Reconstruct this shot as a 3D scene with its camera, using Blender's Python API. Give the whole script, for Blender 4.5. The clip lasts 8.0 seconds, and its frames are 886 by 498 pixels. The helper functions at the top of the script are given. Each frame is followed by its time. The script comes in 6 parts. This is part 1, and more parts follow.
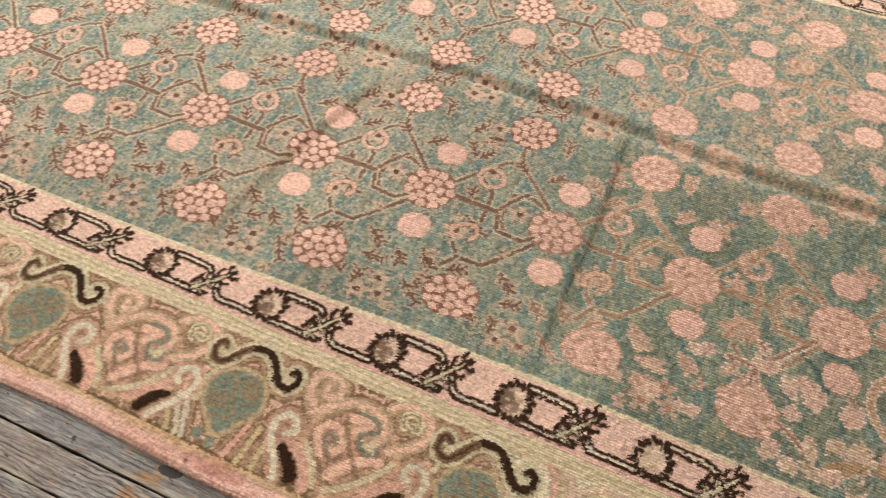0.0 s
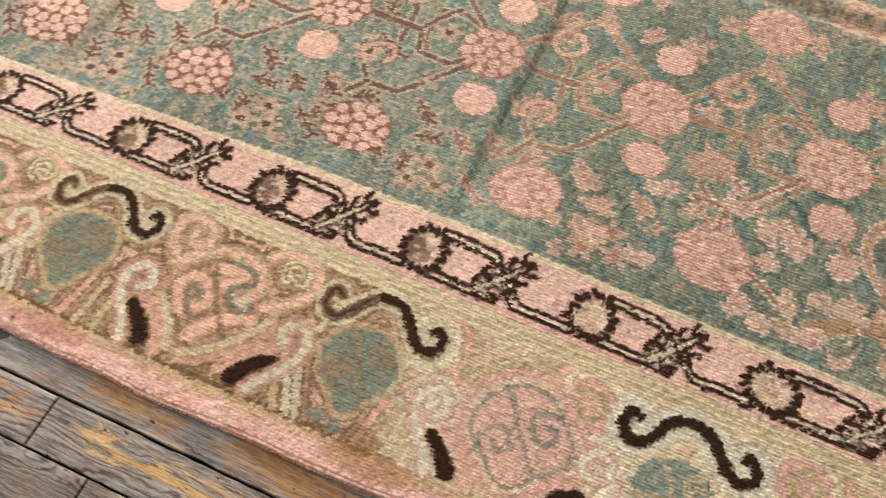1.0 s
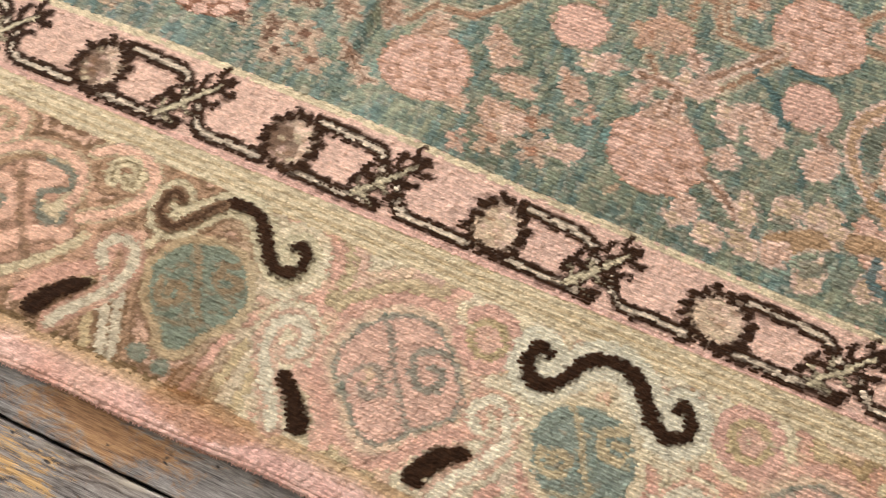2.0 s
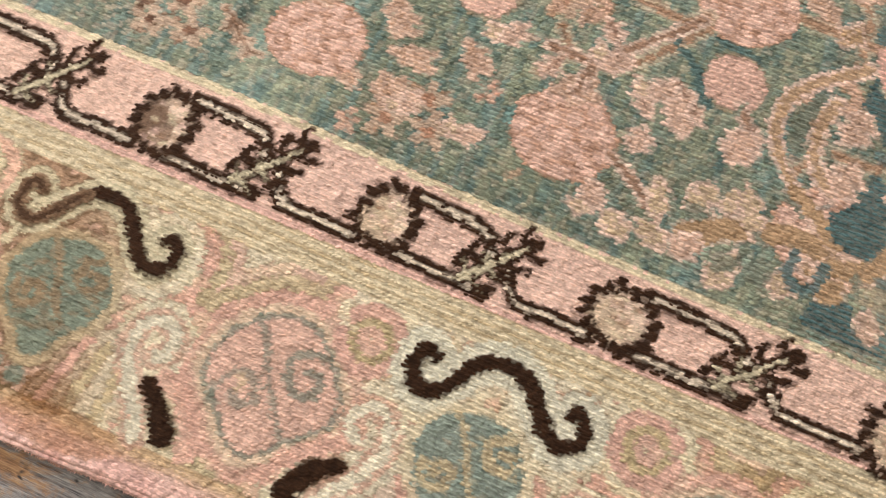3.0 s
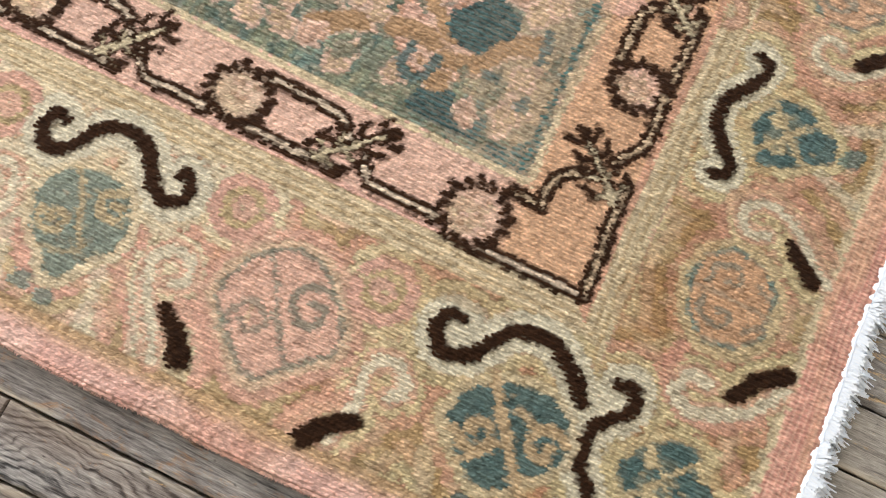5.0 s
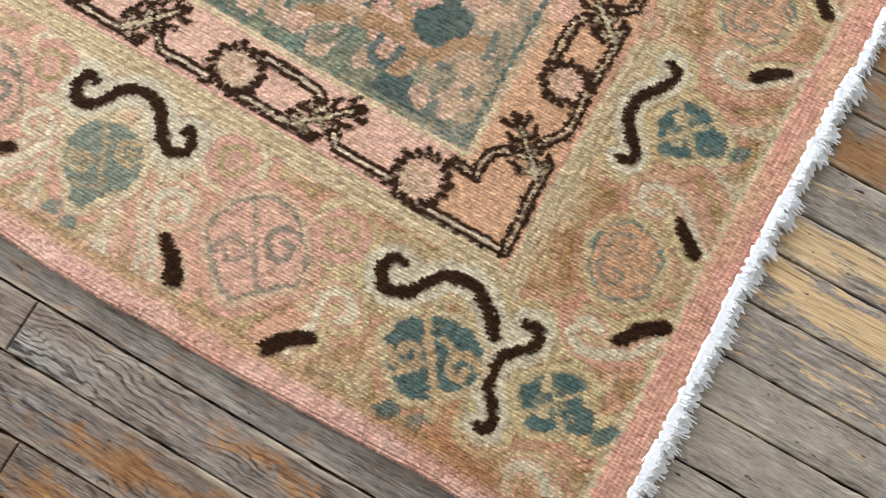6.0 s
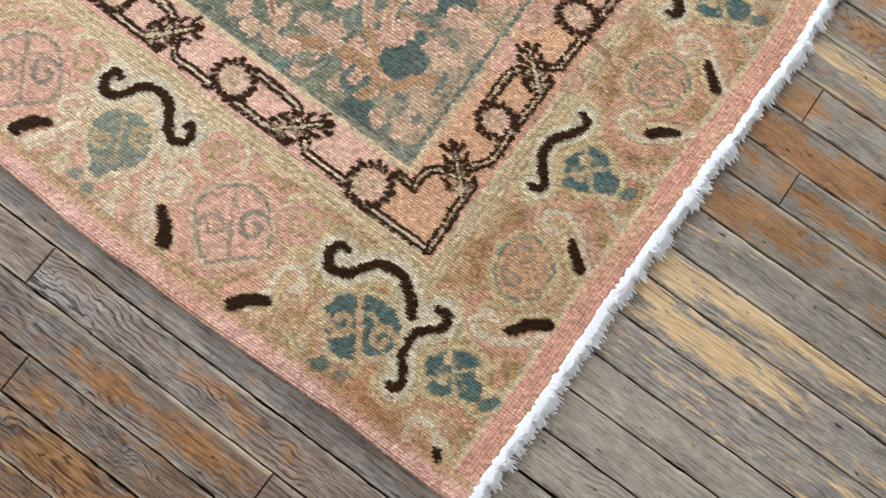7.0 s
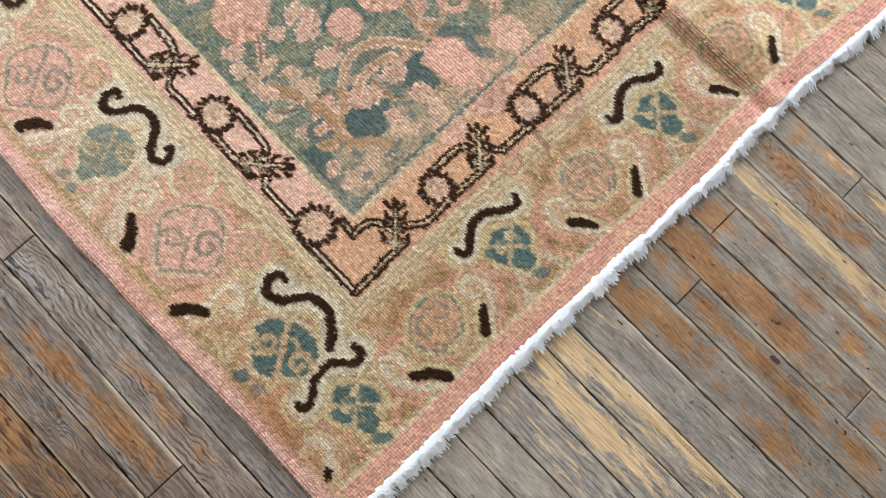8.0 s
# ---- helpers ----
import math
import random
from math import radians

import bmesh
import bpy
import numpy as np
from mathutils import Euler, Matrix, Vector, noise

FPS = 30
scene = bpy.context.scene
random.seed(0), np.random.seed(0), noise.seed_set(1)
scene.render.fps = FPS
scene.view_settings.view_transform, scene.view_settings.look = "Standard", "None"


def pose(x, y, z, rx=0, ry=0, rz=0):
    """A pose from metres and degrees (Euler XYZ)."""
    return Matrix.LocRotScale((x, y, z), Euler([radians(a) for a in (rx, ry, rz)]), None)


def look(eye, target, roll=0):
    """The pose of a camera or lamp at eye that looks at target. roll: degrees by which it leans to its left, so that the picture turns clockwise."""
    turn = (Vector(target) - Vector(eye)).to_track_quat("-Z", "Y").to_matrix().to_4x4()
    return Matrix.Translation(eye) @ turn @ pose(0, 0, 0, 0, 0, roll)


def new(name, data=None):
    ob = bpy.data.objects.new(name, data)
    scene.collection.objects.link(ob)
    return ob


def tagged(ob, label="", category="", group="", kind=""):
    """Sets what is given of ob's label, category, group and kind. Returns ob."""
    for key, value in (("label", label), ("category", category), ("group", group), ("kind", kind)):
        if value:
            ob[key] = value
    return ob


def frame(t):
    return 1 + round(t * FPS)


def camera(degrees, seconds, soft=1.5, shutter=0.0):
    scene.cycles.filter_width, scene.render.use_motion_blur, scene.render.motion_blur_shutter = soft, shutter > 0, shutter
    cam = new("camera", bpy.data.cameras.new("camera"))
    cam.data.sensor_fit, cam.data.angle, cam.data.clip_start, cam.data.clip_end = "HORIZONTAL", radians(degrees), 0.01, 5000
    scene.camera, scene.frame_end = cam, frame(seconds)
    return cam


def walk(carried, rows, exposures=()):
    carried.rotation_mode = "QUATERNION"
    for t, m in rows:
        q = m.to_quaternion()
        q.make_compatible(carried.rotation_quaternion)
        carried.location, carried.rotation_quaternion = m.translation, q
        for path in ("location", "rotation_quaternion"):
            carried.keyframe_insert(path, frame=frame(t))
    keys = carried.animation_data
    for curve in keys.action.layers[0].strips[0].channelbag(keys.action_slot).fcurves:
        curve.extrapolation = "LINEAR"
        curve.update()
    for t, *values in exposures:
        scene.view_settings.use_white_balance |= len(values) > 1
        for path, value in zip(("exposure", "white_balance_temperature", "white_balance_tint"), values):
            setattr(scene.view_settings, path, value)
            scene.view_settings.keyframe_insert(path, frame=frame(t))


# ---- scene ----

# ---------------------------------------------------------------- camera
cam = camera(61.0, 8.0, soft=1.1)
PATH = [
    (0, (-0.5836, -0.5071, 0.9878), (-1.0194, 0.6036, -0.6173), 2.67),
    (0.5, (-0.5208, -0.4633, 0.8738), (-0.9300, 0.5598, -0.7953), 2.27),
    (1, (-0.4754, -0.4207, 0.7593), (-0.8383, 0.4964, -0.9806), 2.35),
    (1.5, (-0.4373, -0.3623, 0.6623), (-0.7585, 0.4413, -1.1407), 2.05),
    (1.7, (-0.4200, -0.3365, 0.6363), (-0.7174, 0.4208, -1.1907), 2.45),
    (2.8, (-0.3618, -0.2223, 0.5738), (-0.5483, 0.3687, -1.3277), 5.75),
    (3, (-0.3421, -0.2151, 0.5758), (-0.5303, 0.3640, -1.3292), 5.35),
    (3.5, (-0.2700, -0.2011, 0.5930), (-0.4279, 0.3193, -1.3316), 6.53),
    (4, (-0.1628, -0.2078, 0.5876), (-0.2715, 0.2510, -1.3560), 10.34),
    (4.5, (-0.0621, -0.1907, 0.5818), (-0.1692, 0.1994, -1.3769), 9.14),
    (4.7, (-0.0372, -0.1916, 0.5909), (-0.1363, 0.1875, -1.3703), 10.23),
    (5.8, (0.0666, -0.2202, 0.7262), (-0.0668, 0.1008, -1.2433), 5.99),
    (6, (0.0790, -0.2169, 0.7536), (-0.0526, 0.0943, -1.2177), 6.64),
    (6.5, (0.1118, -0.2234, 0.8328), (-0.0166, 0.0811, -1.1398), 9.62),
    (7, (0.1651, -0.1984, 0.9423), (0.0226, 0.0956, -1.0308), 10.26),
    (7.5, (0.2163, -0.1436, 1.0246), (0.0356, 0.1565, -0.9445), 9.55),
    (8, (0.2505, -0.1067, 1.0663), (0.0173, 0.2042, -0.8956), 9.05),
]
# the film's own camera starts a little darker and warmer than it ends
EXPOSURE = [(0, -0.26, 6900, 10), (0.8, -0.14, 6800, 10), (1.5, -0.05, 6700, 10), (3.5, 0.0, 6570, 10), (4.7, 0.04, 6590, 10), (6, 0.05, 6440, 10), (8, 0.08, 6310, 10)]
walk(cam, [(t, look(eye, target, roll)) for t, eye, target, roll in PATH], EXPOSURE)

# ---------------------------------------------------------------- light
world = bpy.data.worlds.new("world")
scene.world = world
world.use_nodes = True
wn, wl = world.node_tree.nodes, world.node_tree.links
sky = wn.new("ShaderNodeTexSky")
sky.sky_type, sky.sun_disc = "NISHITA", False
sky.sun_elevation, sky.sun_rotation = radians(40), radians(20)
wl.new(sky.outputs[0], wn["Background"].inputs[0])
wn["Background"].inputs[1].default_value = 0.1


def window_light(name, place, target, wide, high, watts, colour):
    data = bpy.data.lights.new(name, "AREA")
    data.shape, data.size, data.size_y, data.energy, data.color = "RECTANGLE", wide, high, watts, colour
    lamp = new(name, data)
    lamp.matrix_world = look(place, target)
    return lamp


window_light("window_light", (-1.5, 3.05, 1.55), (-1.5, 0.0, 0.9), 3.3, 1.8, 137, (0.95, 0.985, 1.04))
window_light("window_light", (-4.35, 0.6, 1.55), (0.0, 0.6, 1.0), 2.6, 1.8, 140, (0.95, 0.985, 1.05))


# ---------------------------------------------------------------- colours and materials
def rgb(r, g, b):
    """Linear colour from the usual 0 to 255 values."""
    return np.array([(v / 255 / 12.92 if v < 10 else ((v / 255 + 0.055) / 1.055) ** 2.4) for v in (r, g, b)])


def material(name):
    m = bpy.data.materials.new(name)
    m.use_nodes = True
    return m, m.node_tree.nodes, m.node_tree.links, m.node_tree.nodes["Principled BSDF"]


def val(nodes, kind, **inputs):
    n = nodes.new(kind)
    for k, v in inputs.items():
        n.inputs[k].default_value = v
    return n


def calc(nodes, links, op, a, b=None, clamp=False):
    n = nodes.new("ShaderNodeMath")
    n.operation, n.use_clamp = op, clamp
    for i, v in enumerate((a, b)):
        if v is None:
            continue
        if isinstance(v, (int, float)):
            n.inputs[i].default_value = v
        else:
            links.new(v, n.inputs[i])
    return n.outputs[0]


def blend(nodes, links, kind, fac, a, b):
    n = nodes.new("ShaderNodeMix")
    n.data_type, n.blend_type = "RGBA", kind
    for i, v in ((0, fac), (6, a), (7, b)):
        if isinstance(v, (int, float)):
            n.inputs[i].default_value = v
        elif isinstance(v, (tuple, list, np.ndarray)):
            n.inputs[i].default_value = (*[float(q) for q in v], 1.0)
        else:
            links.new(v, n.inputs[i])
    return n.outputs[2]


def scaled(nodes, links, source, scale, offset=None):
    n = nodes.new("ShaderNodeMapping")
    n.inputs["Scale"].default_value = scale
    links.new(source, n.inputs["Vector"])
    if offset is not None:
        links.new(offset, n.inputs["Location"])
    return n.outputs[0]


def noise_tex(nodes, links, vector, scale, detail=3.0, rough=0.55, distortion=0.0):
    n = val(nodes, "ShaderNodeTexNoise", Scale=scale, Detail=detail, Roughness=rough, Distortion=distortion)
    links.new(vector, n.inputs["Vector"])
    return n.outputs["Fac"]


def ramp(nodes, links, fac, *stops):
    n = nodes.new("ShaderNodeValToRGB")
    while len(n.color_ramp.elements) < len(stops):
        n.color_ramp.elements.new(0.5)
    for e, (p, c) in zip(n.color_ramp.elements, stops):
        e.position, e.color = p, (*[float(q) for q in c], 1.0)
    links.new(fac, n.inputs[0])
    return n.outputs[0]


def bump(nodes, links, height, strength, distance):
    n = val(nodes, "ShaderNodeBump", Strength=strength, Distance=distance)
    links.new(height, n.inputs["Height"])
    return n.outputs[0]


def wool_material():
    """Hand-knotted wool: the dye of each knot comes from the mesh; ribs, knots and fibres are relief, and ribs also
    shade the colour.
    """
    m, n, l, bs = material("knotted_wool")
    dye = n.new("ShaderNodeAttribute")
    dye.attribute_name = "dye"
    co = n.new("ShaderNodeTexCoord").outputs["Object"]
    sep = n.new("ShaderNodeSeparateXYZ")
    l.new(co, sep.inputs[0])
    wob = noise_tex(n, l, co, 45.0, 2.0)
    ph = calc(n, l, "ADD", calc(n, l, "MULTIPLY", wob, 7.0), calc(n, l, "MULTIPLY", noise_tex(n, l, co, 190.0, 1.0), 5.0))
    bare = ramp(n, l, noise_tex(n, l, co, 11.0, 2.0), (0.35, (0.35, 0.35, 0.35)), (0.65, (1.25, 1.25, 1.25)))
    ribs = calc(n, l, "SINE", calc(n, l, "ADD", calc(n, l, "MULTIPLY", sep.outputs[1], 2 * math.pi / 0.0038), ph))
    rows_ = calc(n, l, "SINE", calc(n, l, "ADD", calc(n, l, "MULTIPLY", sep.outputs[0], 2 * math.pi / 0.0038), ph))
    fibre = noise_tex(n, l, scaled(n, l, co, (0.32, 1.0, 1.0)), 760.0, 2.0, 0.7)
    tuft = noise_tex(n, l, scaled(n, l, co, (0.62, 1.0, 1.0)), 240.0, 2.0, 0.6)
    thin = ramp(n, l, calc(n, l, "ADD", calc(n, l, "MULTIPLY", sep.outputs[0], 2.2), 0.62), (0.0, (0.05, 0.05, 0.05)), (1.0, (0.38, 0.38, 0.38)))
    bald = ramp(n, l, calc(n, l, "ADD", calc(n, l, "MULTIPLY", sep.outputs[1], 12.0), 0.5), (0.0, (0.45, 0.45, 0.45)), (1.0, (1, 1, 1)))
    inner = ramp(n, l, calc(n, l, "ADD", calc(n, l, "MULTIPLY", sep.outputs[0], -12.0), 0.5), (0.0, (0.45, 0.45, 0.45)), (1.0, (1, 1, 1)))
    bald = calc(n, l, "MINIMUM", bald, inner)
    thin = calc(n, l, "MULTIPLY", thin, bald)
    bare = calc(n, l, "MULTIPLY", bare, calc(n, l, "ADD", 0.7, calc(n, l, "MULTIPLY", bald, 0.3)))
    crisp = ramp(n, l, calc(n, l, "ADD", calc(n, l, "MULTIPLY", sep.outputs[0], 2.5), 2.3), (0.0, (0.4, 0.4, 0.4)), (0.8, (1, 1, 1)))
    bare = calc(n, l, "MULTIPLY", bare, crisp)
    bare = calc(n, l, "MULTIPLY", bare, dye.outputs["Alpha"])            # domed knots need no drawn weave
    knots = calc(n, l, "MULTIPLY", bare, calc(n, l, "ADD", calc(n, l, "MULTIPLY", ribs, 0.5), calc(n, l, "MULTIPLY", rows_, thin)))
    fleck = calc(n, l, "ADD", calc(n, l, "MULTIPLY", fibre, 0.65), calc(n, l, "MULTIPLY", tuft, 1.75))
    gain = ramp(n, l, calc(n, l, "ADD", calc(n, l, "MULTIPLY", sep.outputs[0], 2.0), 1.1), (0.0, (0.72, 0.72, 0.72)), (1.0, (0.95, 0.95, 0.95)))
    fleck = calc(n, l, "ADD", calc(n, l, "MULTIPLY", calc(n, l, "SUBTRACT", fleck, 1.20), gain), 1.06)
    # shade in the grooves of ribs and rows is painted into the colour
    tone = calc(n, l, "ADD", calc(n, l, "MULTIPLY", knots, 0.20), fleck)
    grey = n.new("ShaderNodeCombineColor")
    for i in range(3):
        l.new(tone, grey.inputs[i])
    col = blend(n, l, "MULTIPLY", 1.0, dye.outputs["Color"], grey.outputs[0])
    l.new(col, bs.inputs["Base Color"])
    bs.inputs["Roughness"].default_value = 0.92
    bs.inputs["Specular IOR Level"].default_value = 0.06
    bs.inputs["Sheen Weight"].default_value = 0.04
    bs.inputs["Sheen Roughness"].default_value = 0.5
    height = calc(n, l, "ADD", calc(n, l, "MULTIPLY", knots, 0.5), calc(n, l, "ADD", fibre, calc(n, l, "MULTIPLY", tuft, 1.2)))
    l.new(bump(n, l, height, 0.5, 0.0015), bs.inputs["Normal"])
    return m


def cotton_material(name, colour, dark):
    m, n, l, bs = material(name)
    co = n.new("ShaderNodeTexCoord").outputs["Object"]
    f = noise_tex(n, l, scaled(n, l, co, (0.25, 1.0, 0.6)), 420.0, 3.0, 0.6)
    l.new(ramp(n, l, f, (0.25, dark), (0.6, colour)), bs.inputs["Base Color"])
    bs.inputs["Roughness"].default_value = 0.9
    bs.inputs["Specular IOR Level"].default_value = 0.2
    l.new(bump(n, l, f, 0.6, 0.001), bs.inputs["Normal"])
    return m


def oak_material():
    """Old oak strip floor: grey where the finish has gone, amber and straw where some is left."""
    m, n, l, bs = material("worn_oak")
    info = n.new("ShaderNodeObjectInfo")
    co = n.new("ShaderNodeTexCoord").outputs["Object"]
    shift = n.new("ShaderNodeCombineXYZ")
    rnd = calc(n, l, "MULTIPLY", info.outputs["Random"], 37.0)
    for i in range(3):
        l.new(rnd, shift.inputs[i])
    finish = n.new("ShaderNodeAttribute")
    finish.attribute_name = "finish"
    tone = n.new("ShaderNodeSeparateColor")
    l.new(finish.outputs["Color"], tone.inputs[0])
    amber_amount, straw_amount, dark_amount = tone.outputs[0], tone.outputs[1], tone.outputs[2]
    # growth rings cut along the board: thin dark lines, straight on some boards, arched on others
    sep = n.new("ShaderNodeSeparateXYZ")
    l.new(co, sep.inputs[0])
    odd = calc(n, l, "FRACT", calc(n, l, "MULTIPLY", info.outputs["Random"], 7.31))
    swirl = noise_tex(n, l, scaled(n, l, co, (9.0, 20.0, 3.0), shift.outputs[0]), 1.0, 3.0, 0.55, 0.4)
    phase = calc(n, l, "ADD", calc(n, l, "MULTIPLY", sep.outputs[1], 900.0), calc(n, l, "MULTIPLY", swirl, calc(n, l, "ADD", 16.0, calc(n, l, "MULTIPLY", odd, 75.0))))
    wave = calc(n, l, "ADD", calc(n, l, "MULTIPLY", calc(n, l, "SINE", phase), 0.5), 0.5)
    lost = ramp(n, l, noise_tex(n, l, scaled(n, l, co, (9.0, 50.0, 5.0), shift.outputs[0]), 1.0, 2.0), (0.35, (0.15, 0.15, 0.15)), (0.65, (1, 1, 1)))
    worked = finish.outputs["Alpha"]                 # how deep the weather has opened the grain
    bands = calc(n, l, "MULTIPLY", calc(n, l, "MULTIPLY", calc(n, l, "SUBTRACT", 0.35, calc(n, l, "POWER", wave, 2.5)), lost), worked)
    bold = calc(n, l, "ADD", 0.14, calc(n, l, "MULTIPLY", calc(n, l, "FRACT", calc(n, l, "MULTIPLY", info.outputs["Random"], 3.77)), 0.19))
    fine = noise_tex(n, l, scaled(n, l, co, (24.0, 420.0, 40.0), shift.outputs[0]), 1.0, 4.0, 0.7, 0.5)
    streaks = noise_tex(n, l, scaled(n, l, co, (16.0, 390.0, 10.0), shift.outputs[0]), 1.0, 4.0, 0.75)
    pores = noise_tex(n, l, scaled(n, l, co, (110.0, 1500.0, 90.0), shift.outputs[0]), 1.0, 2.0, 0.6)
    cloud = noise_tex(n, l, scaled(n, l, co, (22.0, 42.0, 10.0), shift.outputs[0]), 1.0, 5.0, 0.65)
    grain = calc(n, l, "ADD", calc(n, l, "MULTIPLY", bands, bold), calc(n, l, "ADD", calc(n, l, "ADD", 0.19, calc(n, l, "MULTIPLY", calc(n, l, "MULTIPLY", calc(n, l, "SUBTRACT", calc(n, l, "ADD", calc(n, l, "MULTIPLY", fine, 0.6), calc(n, l, "MULTIPLY", streaks, 0.4)), 0.5), 0.82), calc(n, l, "ADD", worked, 0.40))), calc(n, l, "ADD", calc(n, l, "MULTIPLY", pores, 0.40), calc(n, l, "MULTIPLY", calc(n, l, "SUBTRACT", cloud, 0.15), 0.36))))
    grey = ramp(n, l, grain, (0.35, rgb(52, 50, 49)), (0.45, rgb(111, 107, 104)), (0.55, rgb(147, 142, 137)), (0.72, rgb(197, 191, 182)))
    amber = ramp(n, l, grain, (0.32, rgb(84, 56, 34)), (0.47, rgb(154, 104, 54)), (0.68, rgb(204, 150, 86)))
    straw = ramp(n, l, streaks, (0.33, rgb(108, 90, 70)), (0.42, rgb(190, 160, 116)), (0.55, rgb(218, 190, 146)), (0.7, rgb(234, 212, 174)))
    rich = ramp(n, l, streaks, (0.33, rgb(112, 84, 52)), (0.42, rgb(184, 136, 74)), (0.55, rgb(212, 164, 96)), (0.7, rgb(226, 184, 122)))
    straw = blend(n, l, "MIX", calc(n, l, "MULTIPLY", calc(n, l, "SUBTRACT", worked, 0.45), 2.2, True), straw, rich)
    brown = ramp(n, l, grain, (0.2, rgb(70, 52, 40)), (0.5, rgb(122, 98, 78)), (0.8, rgb(156, 130, 106)))
    stain = noise_tex(n, l, scaled(n, l, co, (3.0, 9.0, 3.0), shift.outputs[0]), 1.0, 3.0, 0.6)
    polished = ramp(n, l, grain, (0.30, rgb(94, 86, 76)), (0.48, rgb(145, 136, 122)), (0.72, rgb(182, 172, 154)))
    grey = blend(n, l, "MIX", calc(n, l, "SUBTRACT", 2.5, calc(n, l, "MULTIPLY", worked, 4.8), True), grey, polished)
    tea = ramp(n, l, stain, (0.34, (0, 0, 0)), (0.54, (0.9, 0.9, 0.9)))
    base = blend(n, l, "MIX", calc(n, l, "MULTIPLY", tea, calc(n, l, "MULTIPLY", calc(n, l, "SUBTRACT", worked, 0.42), 1.5, True), True), grey, brown)
    patch = noise_tex(n, l, scaled(n, l, co, (30.0, 62.0, 5.0), shift.outputs[0]), 1.0, 7.0, 0.78, 0.6)
    patch2 = noise_tex(n, l, scaled(n, l, co, (13.0, 90.0, 5.0), shift.outputs[0]), 1.3, 7.0, 0.78, 0.5)
    k1 = calc(n, l, "MULTIPLY", calc(n, l, "SUBTRACT", calc(n, l, "ADD", calc(n, l, "MULTIPLY", amber_amount, 0.74), calc(n, l, "MULTIPLY", patch, 2.2)), 1.47), 3.0, True)
    k2 = calc(n, l, "MULTIPLY", calc(n, l, "SUBTRACT", calc(n, l, "ADD", calc(n, l, "MULTIPLY", straw_amount, 0.90), calc(n, l, "MULTIPLY", patch2, 3.6)), 2.36), 5.0, True)
    col = blend(n, l, "MIX", calc(n, l, "MULTIPLY", k1, 0.80), base, amber)
    col = blend(n, l, "MIX", calc(n, l, "MULTIPLY", k2, 0.92), col, straw)
    smear = calc(n, l, "MULTIPLY", calc(n, l, "SUBTRACT", noise_tex(n, l, scaled(n, l, co, (6.0, 38.0, 5.0), shift.outputs[0]), 1.0, 4.0, 0.6), 0.56), 3.0, True)
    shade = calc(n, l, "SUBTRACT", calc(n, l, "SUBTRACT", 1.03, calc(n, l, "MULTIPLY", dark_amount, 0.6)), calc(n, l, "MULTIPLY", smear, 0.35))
    g = n.new("ShaderNodeCombineColor")
    for i in range(3):
        l.new(shade, g.inputs[i])
    col = blend(n, l, "MULTIPLY", 1.0, col, g.outputs[0])
    gen = n.new("ShaderNodeSeparateXYZ")
    l.new(n.new("ShaderNodeTexCoord").outputs["Generated"], gen.inputs[0])
    rim = calc(n, l, "MULTIPLY", calc(n, l, "SUBTRACT", calc(n, l, "ABSOLUTE", calc(n, l, "SUBTRACT", gen.outputs[1], 0.5)), 0.38), 9.0, True)
    chip = calc(n, l, "MULTIPLY", calc(n, l, "SUBTRACT", noise_tex(n, l, scaled(n, l, co, (7.0, 40.0, 10.0), shift.outputs[0]), 1.0, 4.0, 0.65), 0.46), 7.0, True)
    col = blend(n, l, "MIX", calc(n, l, "MULTIPLY", calc(n, l, "MULTIPLY", rim, chip), 0.8), col, rgb(206, 192, 168))
    specks = noise_tex(n, l, scaled(n, l, co, (60.0, 140.0, 60.0), shift.outputs[0]), 1.0, 2.0, 0.5)
    col = blend(n, l, "MIX", calc(n, l, "MULTIPLY", calc(n, l, "SUBTRACT", specks, 0.69), 14.0, True), col, rgb(50, 42, 38))
    l.new(col, bs.inputs["Base Color"])
    rough = calc(n, l, "ADD", calc(n, l, "MULTIPLY", grain, 0.25), 0.42)
    l.new(rough, bs.inputs["Roughness"])
    bs.inputs["Specular IOR Level"].default_value = 0.35
    l.new(bump(n, l, grain, 0.7, 0.0014), bs.inputs["Normal"])
    return m


def plain_material(name, colour, rough=0.8, speckle=18.0):
    m, n, l, bs = material(name)
    co = n.new("ShaderNodeTexCoord").outputs["Object"]
    f = noise_tex(n, l, co, speckle, 4.0, 0.6)
    l.new(ramp(n, l, f, (0.3, colour * 0.9), (0.7, colour)), bs.inputs["Base Color"])
    bs.inputs["Roughness"].default_value = rough
    l.new(bump(n, l, f, 0.1, 0.002), bs.inputs["Normal"])
    return m


WOOL = wool_material()
COTTON = cotton_material("white_cotton", rgb(250, 253, 255), rgb(232, 242, 255))
THREAD = cotton_material("grey_thread", rgb(168, 178, 194), rgb(126, 138, 160))
JUTE = cotton_material("rug_back", rgb(176, 150, 116), rgb(120, 98, 72))
OAK = oak_material()
PLASTER = plain_material("white_plaster", rgb(226, 222, 214), 0.9)
DARK = plain_material("dark_gap", rgb(46, 39, 34), 0.95)
DARK_SPOT = plain_material("dark_spot", rgb(64, 56, 52), 0.7, 300.0)


# ---------------------------------------------------------------- helpers for meshes
def part(name, bm, mat, parent=None, label=""):
    me = bpy.data.meshes.new(name)
    bm.to_mesh(me)
    bm.free()
    me.materials.append(mat)
    ob = new(name, me)
    ob.parent = parent
    if label:
        tagged(ob, label)
    return ob


